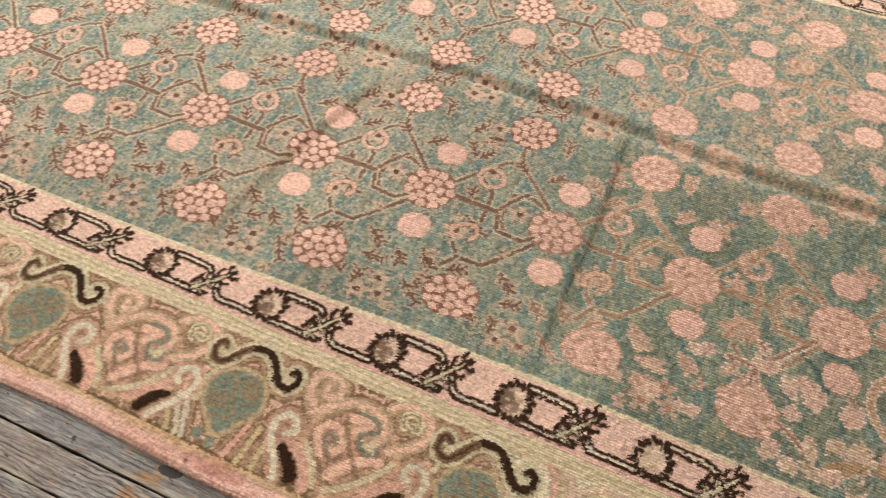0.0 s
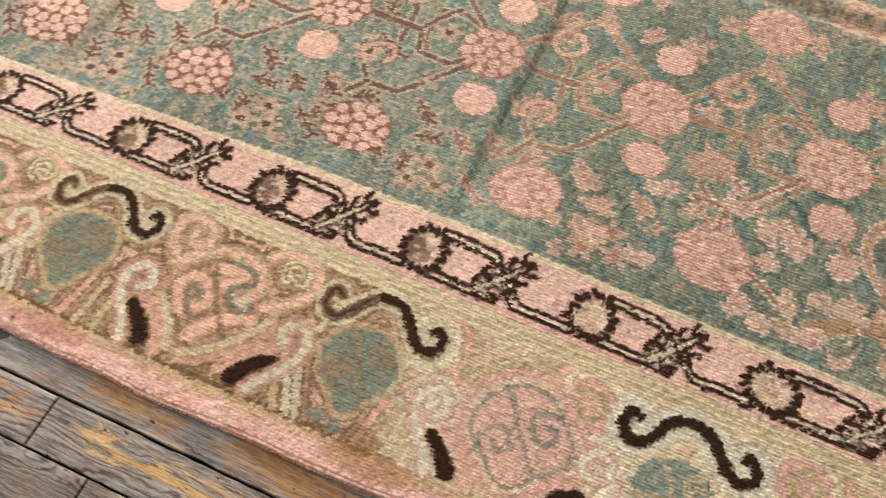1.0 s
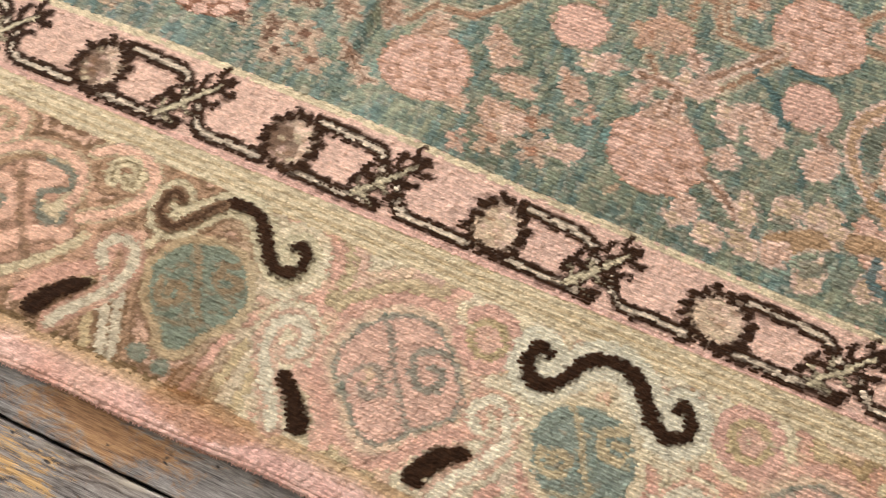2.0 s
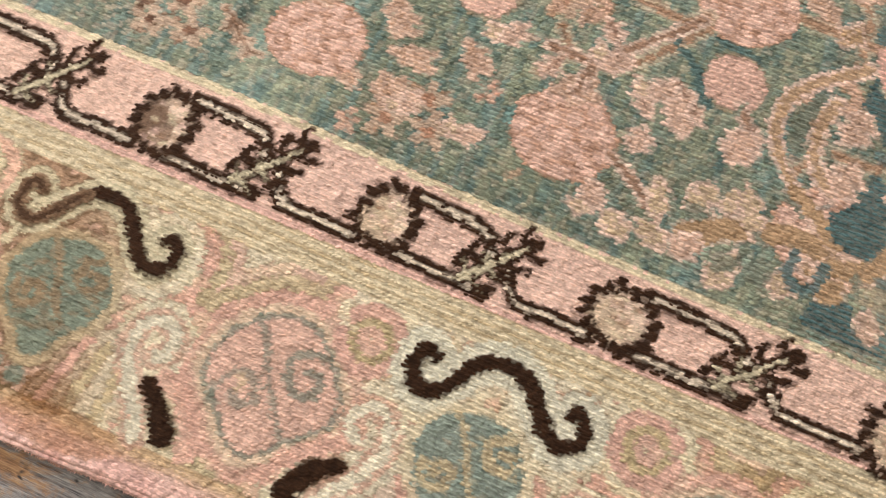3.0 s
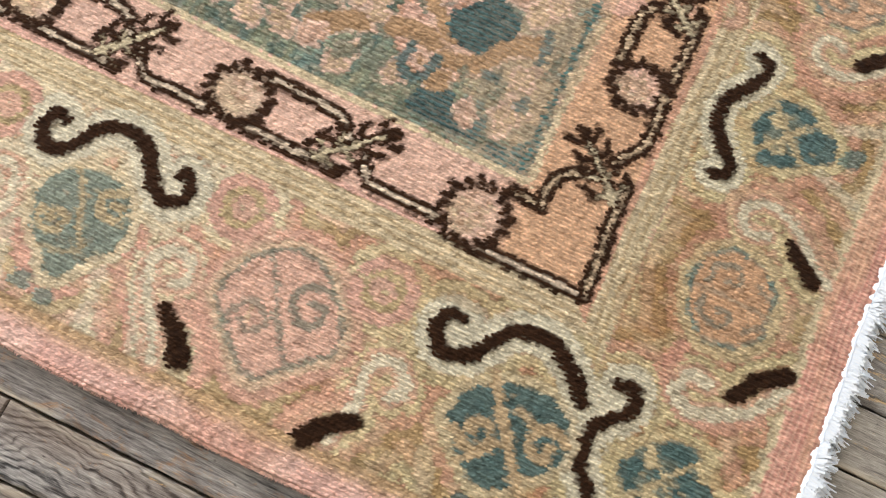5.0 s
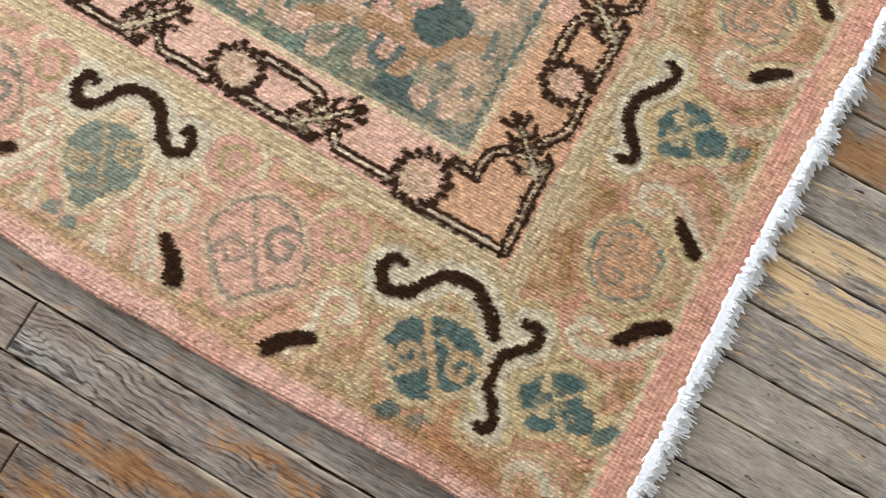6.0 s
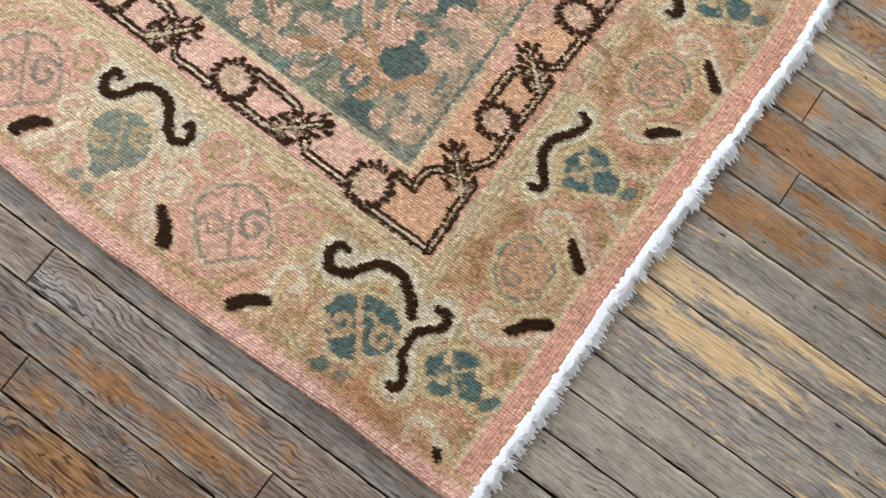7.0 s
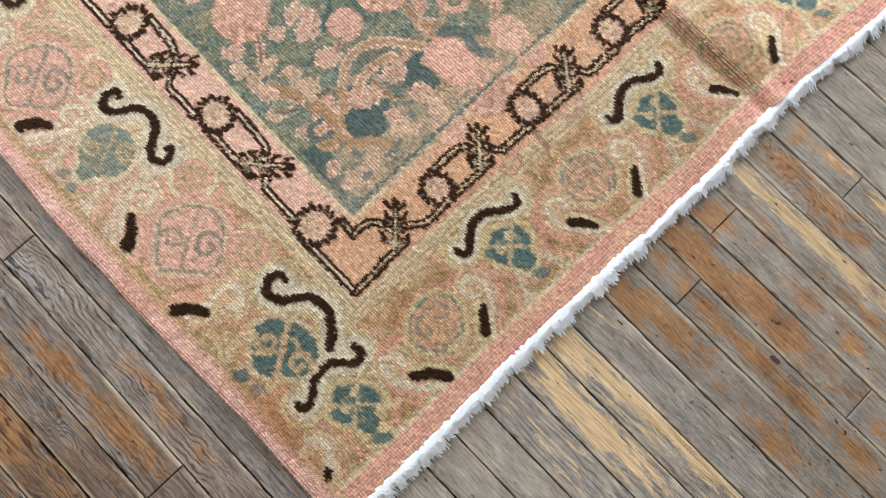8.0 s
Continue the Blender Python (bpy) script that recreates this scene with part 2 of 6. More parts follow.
def box(bm, x0, x1, y0, y1, z0, z1):
    v = [bm.verts.new((x, y, z)) for z in (z0, z1) for y in (y0, y1) for x in (x0, x1)]
    for f in ((0, 2, 3, 1), (4, 5, 7, 6), (0, 1, 5, 4), (2, 6, 7, 3), (0, 4, 6, 2), (1, 3, 7, 5)):
        bm.faces.new([v[i] for i in f])


# ---------------------------------------------------------------- the room
X0, X1, Y0, Y1, TOP = -4.4, 3.4, -3.4, 3.1, 2.8


def wall(name, boxes):
    bm = bmesh.new()
    for b in boxes:
        box(bm, *b)
    return tagged(part(name, bm, PLASTER), "plain white plastered wall closing the room", "wall", kind="structure")


W0, W1 = 0.65, 2.45
wall("wall_north", [(X0, -2.45, Y1, Y1 + 0.2, 0, TOP), (0.85, X1, Y1, Y1 + 0.2, 0, TOP), (-2.45, 0.85, Y1, Y1 + 0.2, 0, W0), (-2.45, 0.85, Y1, Y1 + 0.2, W1, TOP)])
wall("wall_east", [(X1, X1 + 0.2, Y0 - 0.2, Y1 + 0.2, 0, TOP)])
wall("wall_south", [(X0, X1, Y0 - 0.2, Y0, 0, TOP)])
wall("wall_west", [(X0 - 0.2, X0, Y0 - 0.2, -0.7, 0, TOP), (X0 - 0.2, X0, 1.9, Y1 + 0.2, 0, TOP), (X0 - 0.2, X0, -0.7, 1.9, 0, W0), (X0 - 0.2, X0, -0.7, 1.9, W1, TOP)])
bm = bmesh.new()
box(bm, X0 - 0.2, X1 + 0.2, Y0 - 0.2, Y1 + 0.2, TOP, TOP + 0.15)
tagged(part("ceiling", bm, PLASTER), "plain white ceiling closing the room", "ceiling", kind="structure")

# ---------------------------------------------------------------- the rug: a grid of knots, dyed by drawing
# The rug's field has its corner at the origin; the fringed end lies at +x, the long side at -y.
FIELD_W = 1.135
SIDE, END = -0.305, 0.300
rng = np.random.default_rng(7)


def steps(*runs):
    """Grid lines from runs of (start, stop, step)."""
    out = [np.arange(a, b - 1e-9, s) for a, b, s in runs]
    return np.concatenate(out + [np.array([runs[-1][1]])])


xs = steps((-3.35, -2.3, 0.006), (-2.3, -1.1, 0.003), (-1.1, -0.74, 0.0024), (-0.74, END, 0.0018))
ys = steps((SIDE, 0.34, 0.0018), (0.34, 0.7, 0.0024), (0.7, 1.3, 0.0032), (1.3, FIELD_W - SIDE, 0.012))
X, Y = np.meshgrid(xs, ys)
ROW, COL = 0.0050, 0.0046


def value_noise(x, y, sx, sy, seed):
    """Smooth random values, 0 to 1, with cells of sx by sy metres."""
    r = np.random.default_rng(seed).random((257, 257))
    u, v = x / sx + 1000.0, y / sy + 1000.0
    i, j = np.floor(u).astype(int), np.floor(v).astype(int)
    fu, fv = u - i, v - j
    fu, fv = fu * fu * (3 - 2 * fu), fv * fv * (3 - 2 * fv)
    i, j = i % 256, j % 256
    return (r[j, i] * (1 - fu) + r[j, i + 1] * fu) * (1 - fv) + (r[j + 1, i] * (1 - fu) + r[j + 1, i + 1] * fu) * fv


def fbm(x, y, sx, sy, seed, octaves=3):
    return sum(value_noise(x, y, sx / 2 ** k, sy / 2 ** k, seed + k) * 0.5 ** k for k in range(octaves)) / sum(0.5 ** k for k in range(octaves))


def smooth(a, b, x):
    t = np.clip((x - a) / (b - a), 0, 1)
    return t * t * (3 - 2 * t)


def knot_random(seed):
    """One random value, -1 to 1, for each knot of the rug."""
    r = np.random.default_rng(seed).uniform(-1, 1, (512, 1024))
    return r[np.floor((Y + 1) / ROW).astype(int) % 512, np.floor((X + 4) / COL).astype(int) % 1024]


# outlines are stepped by the knots: the pile leans along the rug
AGED = smooth(-0.55, -0.68, X)
SHORT = smooth(-0.03, 0.02, X) * smooth(-0.09, -0.06, Y)
JX = X + (0.0022 - 0.0008 * AGED - 0.0008 * SHORT) * knot_random(1) + (0.0012 - 0.0004 * AGED) * np.random.default_rng(2).uniform(-1, 1, X.shape)
JY = Y + 0.0011 * knot_random(3)
C = np.zeros(X.shape + (3,))
PILE = np.zeros(X.shape)

PINK, ORANGE, ROSE = rgb(234, 188, 166), rgb(224, 174, 136), rgb(226, 178, 154)
CREAM, IVORY, TAN = rgb(222, 196, 158), rgb(232, 212, 180), rgb(202, 168, 128)
OLIVE, BROWN, UMBER = rgb(190, 158, 116), rgb(58, 36, 22), rgb(146, 108, 80)
TEAL, DEEP, SEA = rgb(148, 147, 124), rgb(90, 108, 100), rgb(128, 144, 134)
EDGE = rgb(218, 156, 142)


def window(x0, x1, y0, y1, pad=0.006):
    i0, i1 = np.searchsorted(xs, (x0 - pad, x1 + pad))
    j0, j1 = np.searchsorted(ys, (y0 - pad, y1 + pad))
    return slice(j0, j1), slice(i0, i1)


def curve(points, n=5):
    p = np.array(points, float)
    if len(p) < 3:
        return p
    q = np.vstack([2 * p[0] - p[1], p, 2 * p[-1] - p[-2]])
    out = []
    for a, b, c, d in zip(q, q[1:], q[2:], q[3:]):
        for t in np.arange(n) / n:
            out.append(0.5 * (2 * b + (c - a) * t + (2 * a - 5 * b + 4 * c - d) * t * t + (3 * b - a - 3 * c + d) * t ** 3))
    return np.array(out + [p[-1]])


NOTE = []                              # while it holds something, motifs are only noted, not dyed
NEAR = np.full(X.shape, 0.06)          # distance to the nearest motif of the main border


def lay(s, k, colour, lift=0.0):
    C[s] += (colour * rng.uniform(0.95, 1.05) - C[s]) * k[..., None]
    if lift:
        PILE[s] = np.maximum(PILE[s], lift * k)


def stroke(points, half, colour, a=1.0, rounded=True, lift=0.0):
    """A line of dye along the points; half is its half width, or a row of them from its start to its end."""
    p = curve(points) if rounded else np.array(points, float)
    halves = np.interp(np.linspace(0, 1, len(p)), np.linspace(0, 1, np.size(half)), np.atleast_1d(half))
    reach = halves.max() + (0.06 if NOTE else 0.0)
    s = window(p[:, 0].min() - reach, p[:, 0].max() + reach, p[:, 1].min() - reach, p[:, 1].max() + reach)
    x, y = JX[s], JY[s]
    if x.size == 0:
        return
    d = np.full(x.shape, 9.0)
    for (ax, ay), (bx, by), h0, h1 in zip(p, p[1:], halves, halves[1:]):
        ux, uy = bx - ax, by - ay
        t = np.clip(((x - ax) * ux + (y - ay) * uy) / max(ux * ux + uy * uy, 1e-12), 0, 1)
        d = np.minimum(d, np.hypot(x - ax - t * ux, y - ay - t * uy) - h0 - (h1 - h0) * t)
    if NOTE:
        if a >= 0.9:
            NEAR[s] = np.minimum(NEAR[s], d)
        return
    lay(s, np.clip(0.5 - d / 0.0017, 0, 1) * a, colour, lift)


def patch(points, colour, a=1.0):
    """A filled shape with the points as its outline."""
    p = curve(list(points) + [points[0]], 3)
    reach = 0.06 if NOTE else 0.0
    s = window(p[:, 0].min() - reach, p[:, 0].max() + reach, p[:, 1].min() - reach, p[:, 1].max() + reach)
    x, y = JX[s], JY[s]
    if x.size == 0:
        return
    d, inside = np.full(x.shape, 9.0), np.zeros(x.shape, bool)
    for (ax, ay), (bx, by) in zip(p, p[1:]):
        ux, uy = bx - ax, by - ay
        t = np.clip(((x - ax) * ux + (y - ay) * uy) / max(ux * ux + uy * uy, 1e-12), 0, 1)
        d = np.minimum(d, np.hypot(x - ax - t * ux, y - ay - t * uy))
        inside ^= ((ay > y) != (by > y)) & (x < ax + (y - ay) * ux / (uy if abs(uy) > 1e-12 else 1e-12))
    d = np.where(inside, -d, d)
    if NOTE:
        if a >= 0.9:
            NEAR[s] = np.minimum(NEAR[s], d)
        return
    lay(s, np.clip(0.5 - d / 0.0017, 0, 1) * a, colour)


def oval(cx, cy, rx, ry, colour, a=1.0, turn=0.0, lift=0.0, corner=2.0):
    r = max(rx, ry) + (0.06 if NOTE else 0.0)
    s = window(cx - r, cx + r, cy - r, cy + r)
    x, y = JX[s] - cx, JY[s] - cy
    if x.size == 0:
        return
    c, n = math.cos(turn), math.sin(turn)
    d = (np.abs((x * c + y * n) / rx) ** corner + np.abs((y * c - x * n) / ry) ** corner) ** (1 / corner)
    if NOTE:
        if a >= 0.9:
            NEAR[s] = np.minimum(NEAR[s], (d - 1) * min(rx, ry))
        return
    lay(s, np.clip((1 - d) * min(rx, ry) / 0.0017 + 0.5, 0, 1) * a, colour, lift)


def mixed(a, b, k):
    return a + (b - a) * k[..., None]


# ---- grounds
def ground():
    f1, f2, f3 = fbm(X, Y, 0.10, 0.10, 11), fbm(X, Y, 0.018, 0.030, 21, 2), fbm(X, Y, 0.5, 0.06, 31)
    field = mixed(mixed(TEAL * 0.74, TEAL * 1.08, smooth(0.3, 0.7, f1)), SEA, smooth(0.5, 0.8, f2) * 0.6)
    kept = smooth(-0.85, -0.55, X) * smooth(-0.02, -0.09, X) * smooth(0.60, 0.42, Y)          # where the pile and its dye are best kept
    band = fbm(X, Y, 0.05, 2.0, 41)
    field = field * (0.84 + 0.28 * band)[..., None]
    field = mixed(field, rgb(166, 152, 126), smooth(0.52, 0.80, fbm(X, Y, 0.012, 0.02, 51, 2)) * 0.6 * (1 - 0.6 * kept))
    field = mixed(field, rgb(96, 104, 92), smooth(0.60, 0.85, fbm(X, Y, 0.010, 0.014, 55, 2)) * 0.5)
    streak = fbm(X, Y, 0.007, 0.045, 57, 2)
    field = mixed(field, rgb(122, 140, 136), smooth(0.56, 0.78, streak) * 0.55)
    field = mixed(field, rgb(176, 156, 126), smooth(0.46, 0.24, streak) * (0.50 - 0.36 * kept))
    field = mixed(field, rgb(192, 160, 132), smooth(0.50, 0.72, fbm(X, Y, 0.11, 0.13, 59)) * smooth(-0.75, -1.15, X) * 0.55)
    field = mixed(field, rgb(92, 106, 100), smooth(0.55, 0.80, fbm(X, Y, 0.009, 0.060, 63, 2)) * 0.50)
    field = mixed(field, rgb(196, 172, 142), smooth(0.60, 0.85, fbm(X, Y, 0.010, 0.034, 67, 2)) * (0.45 - 0.25 * kept))
    # worn, sandy part of the field towards the fringed end
    sandy = smooth(-0.72, -0.35, X) * smooth(0.46, 0.72, fbm(X, Y, 0.05, 0.04, 61)) * (0.12 * (1 - kept) + 0.45 * smooth(0.35, 0.6, Y))
    field = mixed(field, rgb(186, 154, 122), sandy)
    guard = mixed(PINK, ORANGE, np.clip(smooth(-0.03, 0.03, X) + 0.35 * f3, 0, 1)) * (0.93 + 0.14 * f1)[..., None]
    old = smooth(-0.58, -0.68, X + 0.05 * (Y + 0.2))
    new_ground = mixed(mixed(rgb(206, 170, 132), rgb(216, 174, 146), smooth(0.40, 0.60, f1)), rgb(184, 146, 104), smooth(0.45, 0.75, f2) * 0.6)
    new_ground = mixed(new_ground, rgb(184, 136, 90), smooth(0.45, 0.70, fbm(X, Y, 0.13, 0.10, 71)) * smooth(-0.15, 0.1, X) * (0.20 + 0.36 * smooth(0.10, -0.12, Y)))
    old_ground = mixed(rgb(142, 104, 78), rgb(168, 130, 98), f2)
    main = mixed(new_ground, old_ground, old)
    C[:] = main
    out = np.maximum(np.maximum(X, -Y), Y - FIELD_W)          # distance outside the field
    depth = np.where(out > 0, np.minimum(out, 9), -1)
    depth = np.where((X > 0) & (X >= -Y) & (X >= Y - FIELD_W), depth - 0.014 * smooth(0.0, 0.086, X), depth)
    cream_band = (depth > 0.074) & (depth < 0.100)
    lines = 0.5 + 0.5 * np.sin(depth * 2 * math.pi / 0.0085 + 4 * f2)
    C[cream_band] = mixed(CREAM * 0.98, OLIVE * 0.95, smooth(0.5, 1.0, lines) * 0.7)[cream_band]
    is_guard = (depth >= 0) & (depth <= 0.076)
    C[is_guard] = guard[is_guard]
    pink_line = (depth > 0.070) & (depth <= 0.076)
    C[pink_line] = mixed(guard, EDGE, np.full(X.shape, 0.3))[pink_line]
    ivory = (np.abs(np.maximum(np.maximum(JX, -JY), JY - FIELD_W) - 0.0035) < 0.0034)
    inside = out < 0
    field = field * np.array((0.955, 0.985, 0.965)) * (1 - 0.10 * smooth(-0.75, -0.40, X))[..., None]
    field = mixed(field, field * np.array((1.10, 1.09, 1.03)), kept)
    # single knots that have kept more or less of their dye
    spot = knot_random(12) * (0.6 + 0.8 * fbm(X, Y, 0.03, 0.05, 69))
    field = mixed(field, rgb(206, 174, 148), smooth(0.42, 0.62, spot) * (0.42 - 0.22 * kept))
    field = mixed(field, rgb(84, 100, 92), smooth(0.42, 0.66, -spot) * 0.50)
    C[inside] = field[inside]
    C[ivory] = (CREAM * (0.92 + 0.2 * f2)[..., None])[ivory]
    # outer bands
    far_out = np.maximum(-Y, Y - FIELD_W)
    stripes = 0.50 + 0.34 * np.sin(X * 2 * math.pi / 0.0052) + 0.20 * np.sin(Y * 2 * math.pi / 0.0046 + 1.5 * np.floor(X / 0.0052)) + 0.5 * (f2 - 0.5)
    end_band = JX > 0.266
    C[end_band] = mixed(mixed(rgb(204, 140, 122), rgb(232, 178, 154), smooth(0.1, 0.9, stripes)), rgb(214, 176, 134), smooth(0.5, 0.75, fbm(X, Y, 0.02, 0.09, 83)) * 0.4)[end_band]
    C[(JX > 0.258) & (JX <= 0.266)] = CREAM * 0.92
    side_band = far_out > 0.2700
    ochre = smooth(0.5, 0.75, fbm(X, Y, 0.12, 0.2, 81)) * 0.22
    side_col = mixed(mixed(rgb(230, 172, 154), rgb(244, 198, 178), f2), rgb(188, 136, 92), ochre)
    side_col = mixed(side_col, rgb(196, 162, 112), smooth(0.292, 0.276, far_out + 0.006 * f2) * 0.75)
    bead = 0.5 + 0.5 * np.sin(X * 2 * math.pi / 0.0072 + 2.0 * np.floor(far_out / 0.0055))
    side_col = side_col * (0.90 + 0.16 * bead)[..., None]
    C[side_band] = side_col[side_band]


ground()


# ---- motifs of the field
def worn(x):
    return float(smooth(-0.80, -0.52, np.array(x)))


def stem_colour(x):
    k = worn(x)
    return rgb(118, 84, 66) * (1 - k) + rgb(178, 134, 104) * k


def rosette(x, y, r=0.046):
    k = worn(x)
    line = rgb(138, 94, 72) * (1 - k) + rgb(180, 130, 100) * k
    leaf = ROSE * rng.uniform(0.95, 1.05)
    oval(x, y, r, r * 1.0, line)
    turn = rng.uniform(0, 6.3)
    cells = [(0.0, 0.0)] + [(0.42, turn + math.pi / 3 * i) for i in range(6)] + [(0.79, turn + 0.2 + math.pi / 5.5 * i) for i in range(11)]
    for q, a in cells:
        q += rng.uniform(-0.02, 0.02)
        oval(x + q * r * math.cos(a), y + q * r * math.sin(a), r * 0.195, r * 0.175, leaf * rng.uniform(0.93, 1.07), turn=a + 1.57)
    if k > 0.3:
        oval(x, y, r * 0.98, r * 0.98, leaf, 0.45 * k)
        for i in range(22):
            a, q = rng.uniform(0, 6.3), r * 0.85 * math.sqrt(rng.random())
            oval(x + q * math.cos(a), y + q * math.sin(a), 0.004, 0.0016, line * 0.8, 0.7)


def fruit(x, y, r=0.027):
    oval(x, y, r * 1.10, r * 1.10, rgb(160, 122, 90), 0.5)
    oval(x, y, r, r * 0.96, rgb(226, 176, 152) * rng.uniform(0.95, 1.06), corner=2.3)


def stem(*points, thick=0.0):
    c = stem_colour(points[0][0])
    stroke(points, 0.0070, rgb(206, 178, 148), 0.66, rounded=False)
    stroke(points, 0.0034 + thick, c * 0.94, 0.92, rounded=False)


def cluster(x, y, r=0.020):
    """A small loose flower of blushing leaves with darker flecks."""
    k = worn(x)
    c = (rgb(196, 160, 130) * (1 - k) + rgb(206, 160, 134) * k) * rng.uniform(0.92, 1.08)
    turn = rng.uniform(0, 6.3)
    for i in range(rng.integers(4, 7)):
        a = turn + 1.15 * i + rng.uniform(-0.2, 0.2)
        q = r * rng.uniform(0.45, 0.75)
        oval(x + q * math.cos(a), y + q * math.sin(a), r * 0.42, r * 0.26, c * rng.uniform(0.94, 1.06), 0.9, turn=a)
    dark = rgb(116, 80, 62) * (1 - k) + rgb(176, 122, 98) * k
    for i in range(4):
        a, q = rng.uniform(0, 6.3), r * rng.uniform(0, 0.7)
        oval(x + q * math.cos(a), y + q * math.sin(a), r * 0.16, r * 0.12, dark, 0.85)


def column(k):
    return -0.236 - 0.2286 * k


def flip(y, up):
    y = 0.985 * y - 0.006
    return 1.111 - y if up else y


def twig(x, y, a, length=0.036, pairs=3):
    """A forked brown twig on a pale ground."""
    c, k = stem_colour(x), worn(x)
    pale = rgb(196, 164, 136)
    ca, sa = math.cos(a), math.sin(a)
    end = (x + length * ca, y + length * sa)
    strokes = [[(x, y), end]]
    for i in range(pairs):
        t = 0.25 + 0.75 * i / (pairs - 1)
        px, py = x + t * length * ca, y + t * length * sa
        for side in (-1, 1):
            b = a + side * rng.uniform(0.6, 1.0)
            n = rng.uniform(0.009, 0.015)
            strokes.append([(px, py), (px + n * math.cos(b), py + n * math.sin(b))])
    pale = pale * (1 - k) + rgb(214, 172, 146) * k
    for p in strokes:
        stroke(p, 0.0058 - 0.0006 * k, pale, 0.62 + 0.3 * k, rounded=False)
    for p in strokes:
        stroke(p, 0.0022 - 0.0008 * k, c * (0.86 + 0.14 * k), 0.95 - 0.30 * k, rounded=False)


def studs(x, y, way=1):
    """A pale flower with a square dark eye and three leaves."""
    k = worn(x)
    pale = rgb(204, 166, 138) * rng.uniform(0.95, 1.05)
    for i in range(5):
        a = 0.4 * way + 2 * math.pi * i / 5
        oval(x + 0.012 * math.cos(a), y + 0.012 * math.sin(a), 0.0085, 0.0062, pale, 0.85, turn=a)
    oval(x, y, 0.0055, 0.0055, rgb(104, 74, 58) * (1 - k) + rgb(180, 130, 102) * k, corner=4)
    for a in (0.9, 2.6, 4.5):
        oval(x + 0.017 * math.cos(a), y + 0.017 * math.sin(a), 0.0042, 0.0020, stem_colour(x), 0.8, turn=a)


def in_corner(x, y):
    """Whether (x, y) lies among the leaves of the field's corner, which are drawn on their own."""
    return x > -0.36 and y < 0.27


def field_unit(k, up):
    """One repeat of the lattice of stems, rosettes and fruit; the upper half mirrors the lower."""
    x, w = column(k), (column(k) - column(k + 1)) / 0.234
    f = lambda dx, y: (x + dx * w, flip(y, up))
    way = -1 if up else 1
    h = -0.112
    path = lambda *p: [f(*q) for q in p]
    for dx, y, a, n in ((0.041, 0.093, -0.97, 0.055), (0.082, 0.255, -0.85, 0.045), (-0.060, 0.170, -0.8, 0.034), (-0.040, 0.115, 0.2, 0.030), (-0.035, 0.050, 1.6, 0.030), (-0.185, 0.160, -0.9, 0.030), (0.010, 0.145, -0.9, 0.028),
                        (0.045, 0.160, -0.8, 0.030), (-0.185, 0.444, 0.8, 0.026), (0.020, 0.450, 0.9, 0.040), (-0.040, 0.470, 1.8, 0.036), (-0.190, 0.395, 2.3, 0.034), (0.055, 0.390, 0.8, 0.030), (0.150, 0.400, 2.2, 0.028),
                        (-0.050, 0.395, 0.7, 0.028), (-0.150, 0.290, 2.2, 0.032), (0.025, 0.245, 2.5, 0.024), (0.100, 0.545, 0.7, 0.034), (-0.070, 0.548, 1.9, 0.034), (-0.060, 0.058, 2.2, 0.028), (0.100, 0.140, 0.6, 0.026), (-0.170, 0.080, 1.4, 0.030)):
        px, py = f(dx + rng.uniform(-0.006, 0.006), y + rng.uniform(-0.006, 0.006))
        if rng.random() < 0.45 * worn(px) or in_corner(px, py):
            continue
        twig(px, py, way * (a + rng.uniform(-0.2, 0.2)), n * rng.uniform(0.85, 1.1))
    for dx, y in ((0.079, 0.223), (0.088, 0.372), (-0.017, 0.548), (0.014, 0.553), (-0.022, 0.590), (-0.020, 0.040), (0.020, 0.045), (0.000, 0.078), (-0.160, 0.225), (0.060, 0.480), (-0.068, 0.300)):
        px, py = f(dx + rng.uniform(-0.005, 0.005), y)
        if not in_corner(px, py):
            studs(px, py, way)
    for dx, y in ((0.060, 0.105), (-0.160, 0.250), (0.050, 0.430), (-0.155, 0.440), (0.065, 0.560), (-0.175, 0.155), (0.175, 0.215), (0.045, 0.020), (-0.060, 0.022)):
        if rng.random() < 0.6 or k > 2:
            px, py = f(dx + rng.uniform(-0.012, 0.012), y + rng.uniform(-0.010, 0.010))
            if not in_corner(px, py):
                cluster(px, py, r=rng.uniform(0.011, 0.016))
    stem(*path((-0.156, 0.350), (-0.128, 0.325), (-0.124, 0.260)))
    stem(*path((-0.035, 0.331), (-0.058, 0.342), (-0.092, 0.337), (-0.096, 0.282), (-0.086, 0.258), (-0.068, 0.250)))
    stem(*path((-0.150, 0.198), (-0.133, 0.174), (-0.092, 0.173), (-0.068, 0.197), (-0.025, 0.250)))
    stem(*path((-0.133, 0.174), (-0.152, 0.146)))
    stem(*path((0.129, 0.288), (0.141, 0.251), (0.186, 0.247), (0.204, 0.262)))
    stem(*path((0.127, 0.290), (0.136, 0.309), (0.156, 0.338), (0.165, 0.349)))
    stem(*path((-0.025, 0.332), (-0.064, 0.372), (-0.108, 0.415), (-0.112, 0.450)))
    stem(*path((-0.108, 0.416), (-0.132, 0.403), (-0.165, 0.364), (-0.200, 0.322)))
    stem(*path((0.040, 0.294), (0.127, 0.290)), thick=0.0016)
    stroke(path((0.076, 0.213), (0.072, 0.228), (0.088, 0.243), (0.106, 0.244), (0.115, 0.230), (0.108, 0.217)), 0.0066, stem_colour(x), 0.7)
